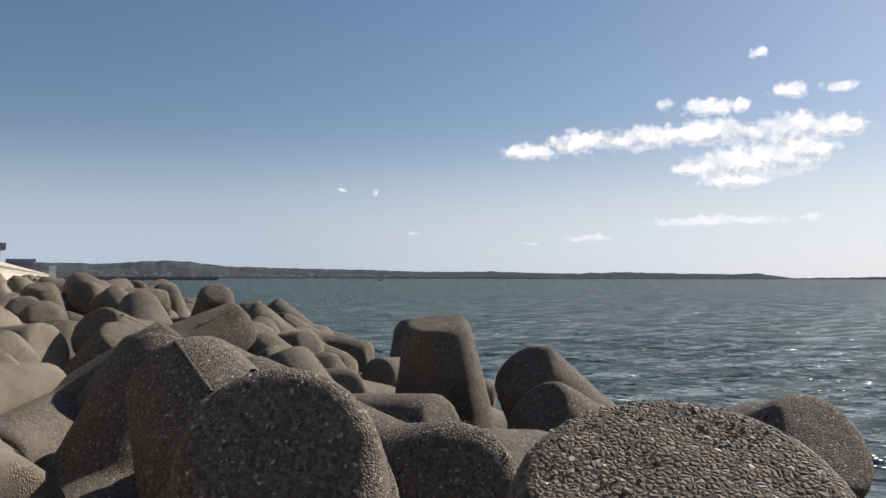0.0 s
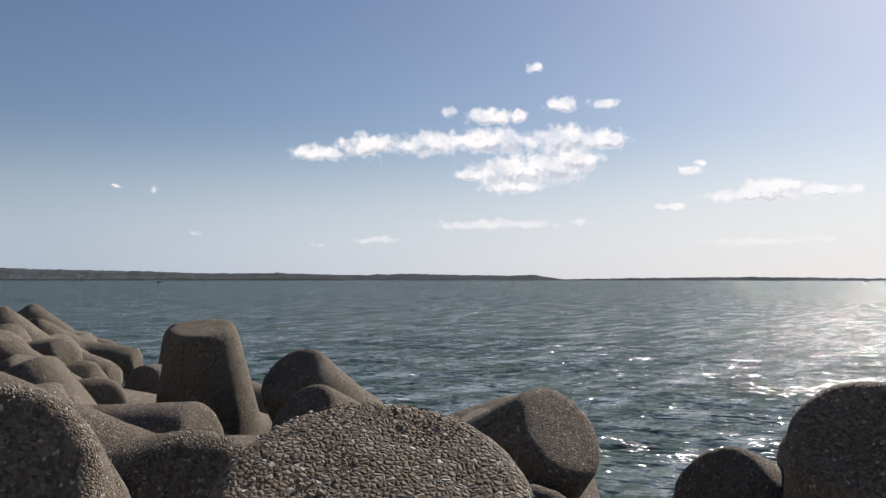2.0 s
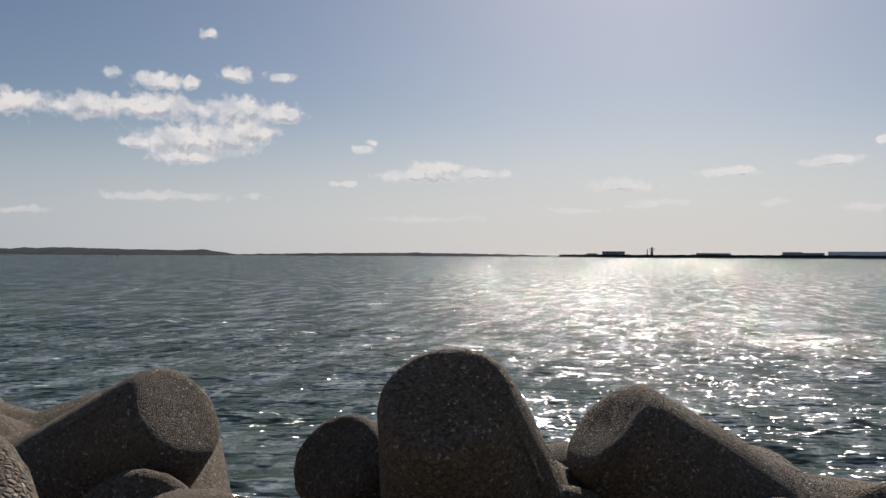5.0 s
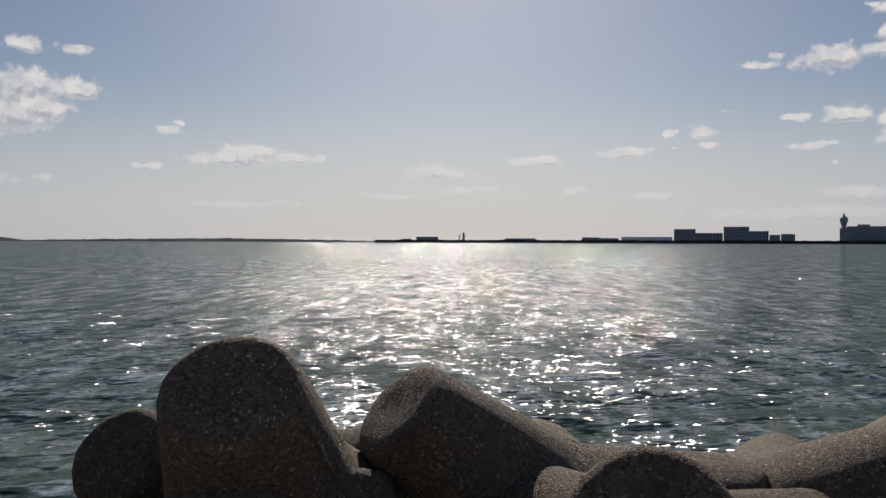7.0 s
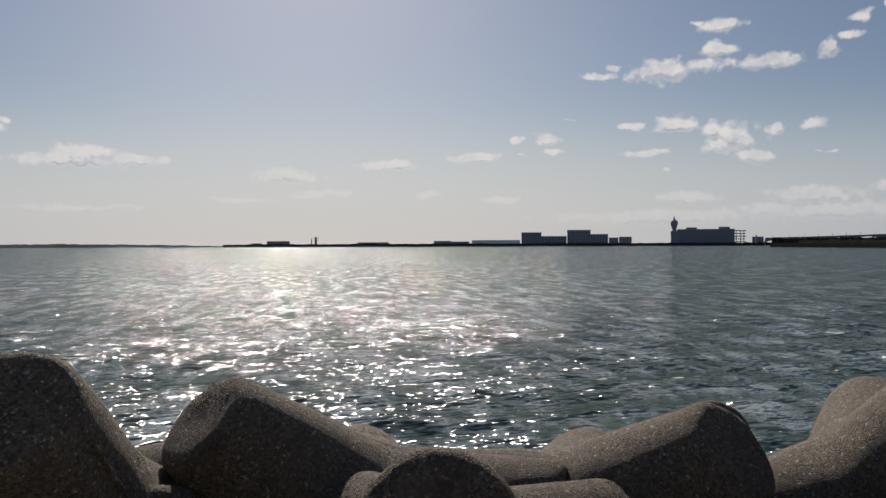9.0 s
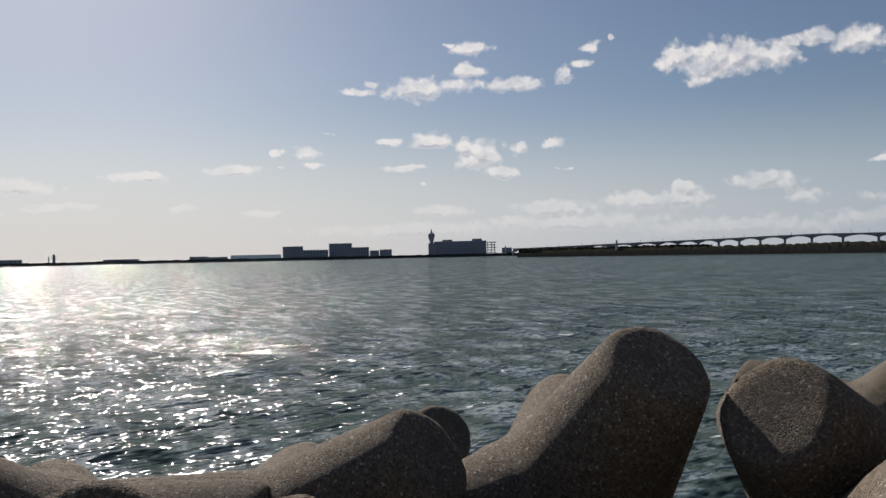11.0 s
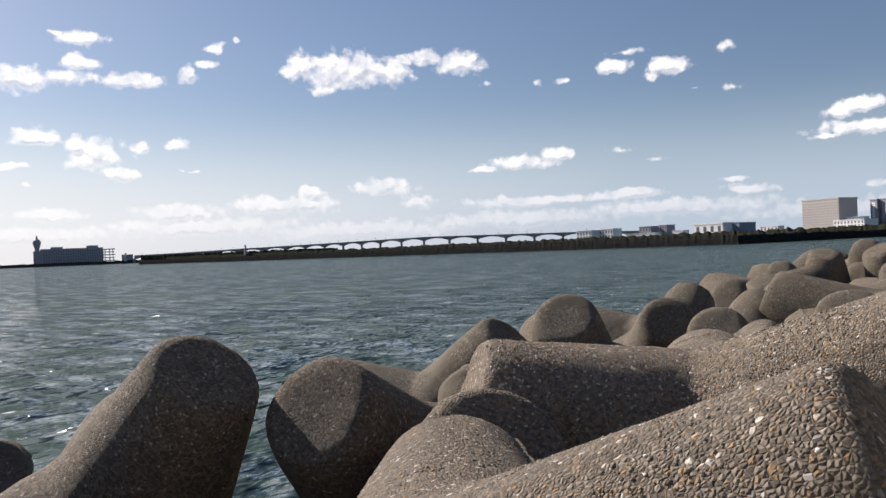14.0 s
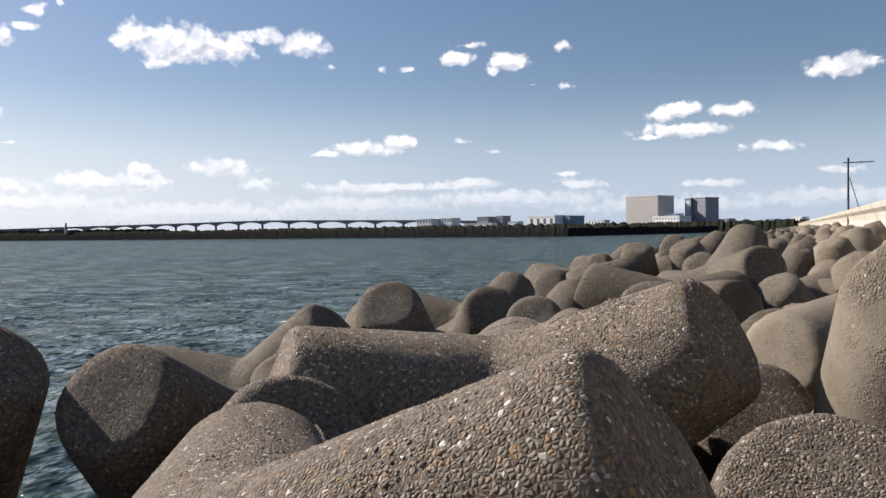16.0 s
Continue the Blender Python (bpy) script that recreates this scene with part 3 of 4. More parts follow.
tetrapod('mid', 8.89, -3.07, 1.39, -32, 29, 173)
tetrapod('mid', 11.48, -6.81, 1.57, -27, 45, 159)
tetrapod('mid', 8.96, -6.51, 1.59, 49, 36, -156)
tetrapod('far', 13.18, -9.84, 1.92, 14, 74, 138)
tetrapod('far', 12.41, -9.65, 1.30, 3, 20, 134)
tetrapod('far', 16.03, -12.72, 1.86, 52, 41, -166)
tetrapod('far', 16.97, -13.66, 1.92, 31, 76, 167)
tetrapod('far', 14.13, -12.02, 1.67, -4, 24, 131)
tetrapod('far', 14.36, -13.65, 2.02, 65, 48, -175)
tetrapod('far', 15.94, -14.67, 2.13, 40, 43, -176)
tetrapod('far', 11.96, -11.96, 1.87, 2, 57, 128)
tetrapod('mid', 9.76, -10.23, 2.22, 53, 51, -145)
tetrapod('mid', 8.37, -8.03, 2.01, -14, 73, 153)
tetrapod('far', -3.00, 13.55, 1.67, 64, 40, 32)
tetrapod('far', -2.74, 17.43, 1.49, -77, 77, -96)
tetrapod('mid', -0.40, 13.29, 1.38, -65, 54, 172)
tetrapod('mid', -1.63, 10.48, 1.45, -52, 58, -123)
tetrapod('far', -4.44, 15.58, 1.97, 6, 43, -61)
tetrapod('far', -2.77, 14.54, 1.68, -15, 41, -158)
tetrapod('far', -3.22, 18.99, 1.58, -4, 41, -159)
tetrapod('mid', -3.47, 9.85, 1.98, 44, -46, 21)
tetrapod('far', -5.53, 15.14, 1.90, -71, 50, -86)
tetrapod('far', -7.21, 18.32, 1.95, -72, 40, -94)
tetrapod('mid', -4.38, 12.08, 2.00, -47, 61, -158)
tetrapod('far', -6.48, 19.04, 2.12, -51, 27, -143)
tetrapod('far', -8.65, 26.63, 1.88, 2, 71, -61)
tetrapod('far', -9.84, 26.18, 2.30, 32, 59, -37)
tetrapod('far', -8.05, 18.57, 2.43, -3, 80, -44)
tetrapod('far', -7.04, 16.86, 2.45, -31, 67, -122)
tetrapod('bare', -2.01, 4.93, 1.57, 163, -45, 63)
tetrapod('close', -0.67, 3.52, 1.98, -37, -48, 145)
tetrapod('close', 0.50, 2.02, 1.68, -10, 25, -120)
tetrapod('bare', -1.05, 6.64, 1.71, -54, 64, -87)
tetrapod('mid', 1.36, 7.41, 1.49, -13, 41, -160)
tetrapod('bare', 1.53, 6.45, 1.40, 34, 40, -103)
tetrapod('bare', 3.88, 4.47, 1.25, 7, 54, -150)
tetrapod('bare', 2.03, 4.73, 1.14, -50, 20, 173)
tetrapod('new', -4.01, 5.96, 2.04, -4, 40, -177)
tetrapod('new', -2.75, 4.13, 1.98, -81, 33, -126)
tetrapod('new', -5.30, 8.93, 2.05, 11, 72, -8)
tetrapod('new_far', -11.15, 16.53, 1.93, 126, 25, 105)
tetrapod('new_far', -9.93, 16.93, 1.73, 59, -49, 33)
tetrapod('far', -8.67, 17.66, 1.67, -173, -49, -128)
tetrapod('far', -7.00, 18.09, 0.72, 176, 15, 180)
tetrapod('far', -5.93, 18.70, 1.32, -153, 14, -20)
tetrapod('far', -4.64, 19.44, 0.95, 35, 30, -24)
tetrapod('new_far', -9.98, 15.02, 1.87, -173, 0, 122)
tetrapod('new_far', -9.21, 16.03, 1.78, 61, -8, 26)
tetrapod('far', -7.93, 16.11, 1.74, -174, -36, -44)
tetrapod('far', -6.53, 17.17, 1.42, -55, -2, 36)
tetrapod('far', -5.38, 17.77, 1.43, -167, -7, -146)
tetrapod('far', -4.46, 18.02, 0.88, -110, -8, -32)
tetrapod('new_far', -9.46, 14.02, 1.83, 3, 52, 138)
tetrapod('new_far', -8.58, 15.06, 1.85, -144, -10, -63)
tetrapod('far', -7.44, 15.18, 1.80, -136, -67, -26)
tetrapod('far', -6.36, 15.80, 1.64, 164, -14, -155)
tetrapod('far', -4.69, 16.31, 1.31, 126, 80, -113)
tetrapod('far', -3.63, 17.05, 0.85, -137, -26, 180)
tetrapod('new_far', -8.93, 12.73, 1.96, 46, 1, 9)
tetrapod('new_far', -8.23, 13.57, 1.74, -37, -40, 100)
tetrapod('far', -7.14, 14.14, 1.72, 158, 30, 23)
tetrapod('far', -5.70, 14.22, 1.39, -89, -11, -76)
tetrapod('far', -4.30, 14.81, 1.11, -155, 36, 13)
tetrapod('far', -3.07, 15.83, 0.85, -107, -4, 171)
tetrapod('new_far', -8.74, 11.56, 1.98, 32, -58, -160)
tetrapod('new_far', -7.39, 12.24, 1.73, 161, -19, -128)
tetrapod('far', -6.20, 12.43, 1.78, -168, -25, -54)
tetrapod('far', -4.64, 13.10, 1.40, -173, 33, 7)
tetrapod('far', -3.64, 13.80, 0.85, -113, -5, 175)
tetrapod('far', -2.89, 14.55, 0.64, -173, 62, -143)
tetrapod('new_far', -8.07, 10.29, 1.81, 69, 31, -37)
tetrapod('new_far', -6.61, 11.11, 1.79, -75, -5, -127)
tetrapod('far', -5.50, 11.56, 1.75, 98, -24, 40)
tetrapod('far', -4.61, 11.94, 0.77, 178, -38, 166)
tetrapod('far', -3.41, 12.47, 1.37, -149, 58, -76)
tetrapod('far', -2.15, 13.30, 0.90, -140, -69, -144)
tetrapod('new_far', -7.62, 9.15, 1.86, 88, -11, 70)
tetrapod('new_far', -6.28, 9.87, 1.73, 110, -61, -118)
tetrapod('far', -4.64, 10.12, 1.75, 1, 65, 158)
tetrapod('far', -3.93, 11.20, 1.63, 99, -26, 103)
tetrapod('far', -2.34, 11.23, 1.08, -29, -37, 83)
tetrapod('far', -1.46, 12.05, 0.93, -12, 32, -135)
tetrapod('new', -6.96, 8.12, 1.85, -91, -53, 120)
tetrapod('new', -5.84, 8.71, 1.21, -137, 3, -24)
tetrapod('far', -4.43, 9.15, 1.47, -108, -2, -84)
tetrapod('far', -3.41, 9.81, 1.04, -7, -23, -168)
tetrapod('far', -2.31, 10.00, 0.87, 102, -39, 130)
tetrapod('far', -0.87, 10.79, 0.61, 56, 8, -26)
tetrapod('new', -5.96, 7.08, 1.93, 19, -4, -170)
tetrapod('new', -4.81, 7.22, 1.80, 58, -4, -64)
tetrapod('mid', -3.72, 8.25, 1.55, 151, 22, 81)
tetrapod('mid', -2.39, 8.63, 1.42, -28, 38, -63)
tetrapod('mid', -1.31, 8.90, 1.05, -70, -36, -55)
tetrapod('far', -0.25, 9.52, 0.94, -115, -55, 120)
tetrapod('new', -5.59, 5.47, 1.80, -109, -29, -73)
tetrapod('new', -4.36, 6.31, 1.58, -47, 42, 131)
tetrapod('mid', -3.19, 6.92, 1.73, 75, 71, -13)
tetrapod('mid', -2.12, 7.26, 1.48, -55, 47, -57)
tetrapod('mid', -1.03, 7.64, 1.31, -31, -16, 29)
tetrapod('mid', -0.03, 8.24, 0.62, -11, 53, 69)
tetrapod('new', -4.73, 4.19, 1.84, -110, 14, 147)
tetrapod('new', -3.60, 4.61, 0.95, 146, 21, -125)
tetrapod('mid', -2.56, 5.33, 0.75, -176, -14, -74)
tetrapod('mid', -1.12, 5.89, 0.88, 25, -29, -11)
tetrapod('mid', -0.09, 6.43, 1.12, -36, 71, -26)
tetrapod('mid', 0.51, 7.14, 0.55, 73, 47, 82)
tetrapod('new', -4.48, 2.88, 1.96, -58, -4, -52)
tetrapod('new', -3.34, 3.46, 1.85, -111, 37, 45)
tetrapod('mid', -2.29, 3.80, 0.60, 142, 45, -163)
tetrapod('mid', -0.73, 4.94, 1.32, 124, 38, -131)
tetrapod('mid', 0.37, 5.06, 1.09, -179, 30, -44)
tetrapod('mid', 1.53, 5.83, 0.53, -120, -18, 180)
tetrapod('new', -4.06, 1.90, 1.93, -9, 39, 62)
tetrapod('new', -3.04, 2.50, 1.79, 178, 22, 148)
tetrapod('mid', -1.67, 3.08, 0.85, -19, 55, -4)
tetrapod('mid', -0.34, 3.84, 1.01, -174, -1, 52)
tetrapod('near', -0.28, 4.46, 1.83, 21, 57, -180)
tetrapod('mid', 1.84, 4.29, 0.26, 16, 32, -66)
tetrapod('new', -3.48, 1.32, 1.34, 137, 59, -64)
tetrapod('new', -2.19, 1.88, 1.86, 84, 25, -131)
tetrapod('mid', -1.02, 2.45, 0.75, 162, -38, -65)
tetrapod('new', -3.12, 0.40, 1.61, 117, -53, 113)
tetrapod('new', -1.93, 0.77, 1.84, 178, 39, -123)
tetrapod('mid', -0.52, 1.58, 0.97, -5, 40, -165)
tetrapod('mid', 1.22, 2.86, 1.16, 24, 15, -6)
tetrapod('mid', 2.54, 3.50, 0.87, -158, 65, 95)
tetrapod('new', -2.67, -0.82, 1.85, 44, -9, -131)
tetrapod('new', -1.71, -0.13, 1.09, 44, -11, 120)
tetrapod('mid', -0.21, 0.57, 1.12, 18, -26, -142)
tetrapod('mid', 0.77, 1.21, 1.09, 15, -11, -105)
tetrapod('mid', 2.08, 1.96, 1.38, 67, -15, -85)
tetrapod('mid', 3.05, 2.53, 0.82, 83, -78, -18)
tetrapod('new', -1.50, -1.66, 1.05, 87, 34, 69)
tetrapod('new', -0.68, -0.96, 1.12, 61, -64, 103)
tetrapod('mid', 0.61, -0.39, 1.07, -50, 75, 21)
tetrapod('mid', 1.69, 0.49, 1.01, 35, 54, 126)
tetrapod('mid', 2.61, 1.08, 1.15, -71, -40, 17)
tetrapod('mid', 3.76, 1.62, 0.50, -59, -65, -118)
tetrapod('new', -1.47, -2.65, 1.88, 48, 31, 168)
tetrapod('new', 0.03, -1.83, 1.02, 20, -25, 173)
tetrapod('mid', 1.03, -1.40, 1.04, 149, 19, 101)
tetrapod('mid', 1.85, -0.60, 1.09, 115, -27, -7)
tetrapod('mid', 2.91, -0.06, 0.99, 13, -45, 148)
tetrapod('new', -0.52, -3.54, 1.81, -50, -26, -87)
tetrapod('new', 0.48, -2.87, 1.10, -27, 64, 39)
tetrapod('mid', 1.80, -2.07, 1.14, -169, 73, -34)
tetrapod('mid', 2.75, -1.42, 1.00, 116, -50, -58)
tetrapod('mid', 3.90, -0.36, 1.03, -111, 82, 170)
tetrapod('mid', 4.58, 0.53, 0.80, 141, 78, 71)
tetrapod('new', 0.11, -4.87, 1.83, 18, 19, -171)
tetrapod('new', 1.36, -3.86, 1.83, 1, 71, 101)
tetrapod('mid', 2.09, -3.08, 1.36, -44, -36, 54)
tetrapod('mid', 4.25, -1.44, 0.72, -58, 16, 101)
tetrapod('mid', 5.07, -0.41, 0.68, -142, 61, -27)
tetrapod('new', 1.13, -5.66, 1.51, 104, 33, -81)
tetrapod('new', 1.84, -4.97, 1.79, -12, 46, -110)
tetrapod('mid', 4.18, -2.79, 1.14, 133, 51, 9)
tetrapod('mid', 6.05, -1.11, 0.56, -36, 26, 105)
tetrapod('new', 1.81, -6.38, 1.85, -149, 15, 156)
tetrapod('new', 2.48, -5.34, 1.12, -63, 35, -45)
tetrapod('mid', 3.89, -4.95, 1.12, 150, 14, -77)
tetrapod('mid', 4.65, -4.04, 1.08, -130, 42, -132)
tetrapod('mid', 5.26, -3.06, 1.37, 26, -24, 162)
tetrapod('mid', 6.33, -2.28, 0.59, 82, 20, 123)
tetrapod('new', 2.66, -7.68, 1.86, -29, -12, 21)
tetrapod('new', 3.64, -6.35, 1.88, -175, 53, -174)
tetrapod('mid', 5.93, -4.86, 1.09, -172, 37, -41)
tetrapod('mid', 6.67, -3.75, 1.38, -175, 21, -36)
tetrapod('mid', 7.16, -2.87, 0.85, -90, 20, 3)
tetrapod('new', 3.49, -8.80, 1.81, -123, -18, -149)
tetrapod('new', 4.23, -7.74, 1.71, 68, -68, -103)
tetrapod('mid', 5.67, -6.74, 1.54, -132, -15, -26)
tetrapod('mid', 6.58, -5.95, 1.35, -38, -5, -21)
tetrapod('mid', 7.64, -5.19, 1.49, -30, 75, 161)
tetrapod('mid', 8.37, -3.61, 0.53, -39, 54, 13)
tetrapod('new', 4.63, -9.78, 1.94, 90, -32, 122)
tetrapod('new', 5.28, -8.49, 1.76, -68, 39, -67)
tetrapod('mid', 6.35, -8.14, 1.54, -43, -66, -118)
tetrapod('mid', 7.67, -7.04, 1.63, 33, -60, 125)
tetrapod('mid', 8.08, -6.09, 1.18, -163, 15, 57)
tetrapod('mid', 9.28, -4.68, 0.87, -126, -24, -11)
tetrapod('new', 5.43, -10.48, 1.81, -147, -51, 126)
tetrapod('new', 6.67, -9.59, 1.81, -179, -22, -101)
tetrapod('far', 7.43, -8.94, 1.37, -87, -24, -58)
tetrapod('far', 8.31, -8.10, 1.00, 160, 9, -176)
tetrapod('far', 9.18, -7.44, 1.07, 108, 6, 53)
tetrapod('far', 10.30, -6.41, 0.52, 130, -31, 29)
tetrapod('new_far', 6.38, -11.25, 1.85, 95, 55, -71)
tetrapod('new_far', 7.38, -10.69, 1.80, 59, 40, -103)
tetrapod('far', 8.18, -10.05, 1.47, 80, -60, 64)
tetrapod('far', 9.08, -8.98, 1.64, -160, 61, -164)
tetrapod('far', 10.34, -8.07, 1.45, 146, -1, 88)
tetrapod('far', 10.81, -7.25, 0.82, 41, -75, -100)
tetrapod('new_far', 7.08, -12.55, 2.00, 88, 41, -152)
tetrapod('new_far', 8.11, -12.10, 1.82, 165, -59, 60)
tetrapod('far', 9.09, -10.81, 1.43, -57, -38, 126)
tetrapod('far', 10.51, -9.95, 1.49, -61, 72, 68)
tetrapod('far', 10.92, -8.95, 1.41, 67, 43, 96)
tetrapod('far', 12.02, -7.80, 0.87, 164, -19, 81)
tetrapod('new_far', 8.10, -13.88, 1.90, 113, -29, -38)
tetrapod('new_far', 9.28, -12.71, 1.87, -79, 31, -51)
tetrapod('far', 10.07, -11.87, 1.76, -177, 11, 151)
tetrapod('far', 10.84, -10.97, 1.33, 75, 77, 135)
tetrapod('far', 11.62, -9.80, 0.58, 89, 3, -83)
tetrapod('far', 13.35, -9.21, 0.88, 73, 13, 156)
tetrapod('new_far', 9.18, -14.59, 1.94, 92, 4, 11)
tetrapod('new_far', 10.12, -13.70, 1.88, 169, -6, 86)
tetrapod('far', 10.80, -12.98, 1.69, -37, 35, -170)
tetrapod('far', 11.89, -12.30, 0.73, -168, -50, -20)
tetrapod('far', 12.79, -10.74, 1.47, -169, -7, -36)
tetrapod('far', 13.65, -10.35, 0.88, 164, -51, -83)
tetrapod('new_far', 10.08, -15.53, 1.98, -75, -53, 58)
tetrapod('new_far', 11.07, -14.55, 1.77, 83, 24, -24)
tetrapod('far', 12.02, -13.60, 1.54, 128, 8, 35)
tetrapod('far', 13.20, -12.92, 1.76, -28, 7, 23)
tetrapod('far', 13.24, -11.89, 1.02, 69, -28, 175)
tetrapod('far', 14.71, -11.35, 0.91, -2, -60, -100)
tetrapod('new_far', 10.53, -16.49, 1.88, -89, 30, 12)
tetrapod('new_far', 11.65, -15.69, 1.88, 16, -11, 110)
tetrapod('far', 13.07, -14.84, 1.71, 83, -10, 133)
tetrapod('far', 13.72, -13.70, 1.04, -149, -51, -119)
tetrapod('far', 14.69, -12.89, 1.09, 63, 39, 148)
tetrapod('far', 15.62, -12.03, 0.91, 60, 29, 68)
tetrapod('new_far', 11.45, -17.70, 1.88, 13, -18, 118)
tetrapod('new_far', 12.52, -16.53, 1.74, 163, 71, 88)
tetrapod('far', 13.87, -16.00, 1.82, 66, -57, 135)
tetrapod('far', 14.33, -14.70, 1.71, -103, 4, -66)
tetrapod('far', 15.40, -14.13, 1.47, -77, 40, 62)
tetrapod('far', 16.63, -13.30, 0.97, -75, -23, -170)


def fill_shore():
    """The far ends of the pile, too many to count: laid at random along the wall, as one mesh."""
    rng = random.Random(5)
    here = Vector((0.5, -0.6, 0))
    base = block_mesh("tetrapod", 3, AGED, 3)
    shape = np.array([v.co for v in base.vertices])
    tris = np.array([tuple(q.vertices) for q in base.polygons])
    bpy.data.meshes.remove(base)
    for look_of, offs, label in ((AGED, ((4.0, -0.45 - 0.05), (5.4, -0.45 - 0.2), (6.8, -0.45 - 0.5), (8.0, -0.45 - 1.0)), "far end of the brown-grey tetrapod pile"),
                                 (PALE, ((1.4, -0.45 + 0.35), (2.7, -0.45 + 0.12)), "far end of the pale tetrapod pile")):
        pts, faces, n = [], [], 0
        for p, sea in SHORE:
            for off, top in offs:
                q = p + sea * (off + rng.uniform(-0.35, 0.35)) + Vector((-sea.y, sea.x, 0)) * rng.uniform(-0.4, 0.4)
                away = (q - here).length
                z = EYE + top - 1.05 + rng.uniform(-0.15, 0.15)
                turn = np.array(Euler([rng.uniform(0, 6.28) for _ in range(3)]).to_matrix())
                if away < 20.5 or away > 150 and rng.random() < 0.5:
                    continue
                pts.append(shape @ turn.T + np.array((q.x, q.y, z)))
                faces.append(tris + n)
                n += len(shape)
        data = mesh("tetrapod_pile", np.concatenate(pts).tolist(), np.concatenate(faces).tolist(), look_of, True)
        tagged(new("tetrapod_pile", data), label, "tetrapods", kind="stuff")


fill_shore()

# ---- far shore: hills, island, bridge ----


def ridge(name, rows, away, depth, look_of, label, category):
    """A long hill: rows of bearing and height in degrees along its crest."""
    b = [r[0] for r in rows]
    h = [r[1] for r in rows]
    pts, faces = [], []
    steps = int((b[-1] - b[0]) / 0.12)
    for i in range(steps + 1):
        g = b[0] + (b[-1] - b[0]) * i / steps
        crest = max(0.02, float(np.interp(g, b, h))) + 0.05 * noise.noise(Vector((g * 1.3, away, 0))) + 0.03 * noise.noise(Vector((g * 4, away, 0)))
        top = EYE + away * math.tan(radians(max(crest, 0.01)))
        for back, part_of in ((0.0, 0.0), (0.15, 0.25), (0.35, 0.55), (0.7, 0.85), (1.0, 1.0), (1.8, 0.6)):
            wob = 1 + 0.08 * noise.noise(Vector((g * 2.1, back * 5, away))) if 0 < part_of < 1 else 1
            q = bearing_point(g, away + (back - 1) * depth, -1 + (top + 1) * part_of * wob)
            pts.append(q)
    for i in range(steps):
        for j in range(5):
            faces.append((6 * i + j, 6 * i + 6 + j, 6 * i + 7 + j, 6 * i + 1 + j))
    return tagged(new(name, mesh(name, pts, faces, look_of, True)), label, category, kind="structure")


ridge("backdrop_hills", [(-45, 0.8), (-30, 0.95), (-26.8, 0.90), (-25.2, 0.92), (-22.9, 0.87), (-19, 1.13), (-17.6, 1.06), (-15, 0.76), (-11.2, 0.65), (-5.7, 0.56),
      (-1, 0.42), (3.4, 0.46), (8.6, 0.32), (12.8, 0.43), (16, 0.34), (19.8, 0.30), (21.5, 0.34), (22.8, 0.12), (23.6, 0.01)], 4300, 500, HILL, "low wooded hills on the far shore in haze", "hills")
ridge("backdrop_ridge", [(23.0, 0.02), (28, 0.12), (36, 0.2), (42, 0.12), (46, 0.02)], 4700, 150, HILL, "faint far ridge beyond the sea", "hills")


def building(name, label, b0, b1, base, top, away, depth, look_of, columns=0, rows=0, roof=0.0, glass=None):
    """A block seen across the water: wall, roof slab and windows, between two bearings and two heights in degrees."""
    mid = (b0 + b1) / 2
    wide = away * radians(b1 - b0)
    z0, z1 = max(0.0, EYE + away * math.tan(radians(base))), EYE + away * math.tan(radians(top))
    root = new(name)
    root.matrix_world = Matrix.Translation(bearing_point(mid, away, z0)) @ pose(0, 0, 0, 0, 0, -mid - (38 if mid > 110 else 0))
    tagged(root, label, "building")
    bm = bmesh.new()
    box(bm, -wide / 2, wide / 2, 0, depth, -3.0, z1 - z0)
    part("wall", from_bmesh("wall", bm, look_of), root)
    bm = bmesh.new()
    t = max(0.5, (z1 - z0) * 0.03)
    box(bm, -wide / 2 - 0.4, wide / 2 + 0.4, -0.4, depth + 0.4, z1 - z0 + 0.01, z1 - z0 + t + roof)
    part("roof", from_bmesh("roof", bm, look_of), root)
    if columns and rows:
        cw, rh = wide / columns, (z1 - z0) * 0.92 / rows
        bm = bmesh.new()
        box(bm, -cw * 0.2, cw * 0.2, -0.12, 0.3, -rh * 0.3, rh * 0.3)
        pane = from_bmesh("window", bm, glass or PANE)
        for i in range(columns):
            for j in range(rows):
                w = part("window", pane, root)
                w.location = (-wide / 2 + cw * (i + 0.5), 0, rh * (j + 0.6))
    return root


def land_strip(name, label, b0, b1, away0, away1, top, depth, look_of, seed=0, slope=8.0):
    """A flat made shore with a sloping rubble edge."""
    pts, faces = [], []
    steps = int((b1 - b0) / 0.15)
    for i in range(steps + 1):
        s = i / steps
        g = b0 + (b1 - b0) * s
        # a straight shore between its two ends
        p, q = bearing_point(b0, away0), bearing_point(b1, away1)
        lo, hi = 0.0, 1.0
        for _ in range(30):
            m = (lo + hi) / 2
            v = p.lerp(q, m)
            if math.degrees(math.atan2(v.x, v.y)) < g:
                lo = m
            else:
                hi = m
        near = p.lerp(q, lo)
        out = near.normalized()
        for back, z in ((0, -1.5), (slope * 0.55, top * 0.6), (slope, top), (depth, top + 0.4), (depth + 20, -2)):
            v = near + out * back
            if z > 0:
                z += 0.22 * top * noise.noise(Vector((g * 5, back * 0.05, seed)))
            pts.append((v.x, v.y, z))
    for i in range(steps):
        for j in range(4):
            faces.append((5 * i + j, 5 * i + 5 + j, 5 * i + 6 + j, 5 * i + 1 + j))
    return tagged(new(name, mesh(name, pts, faces, look_of)), label, "shore", kind="structure")


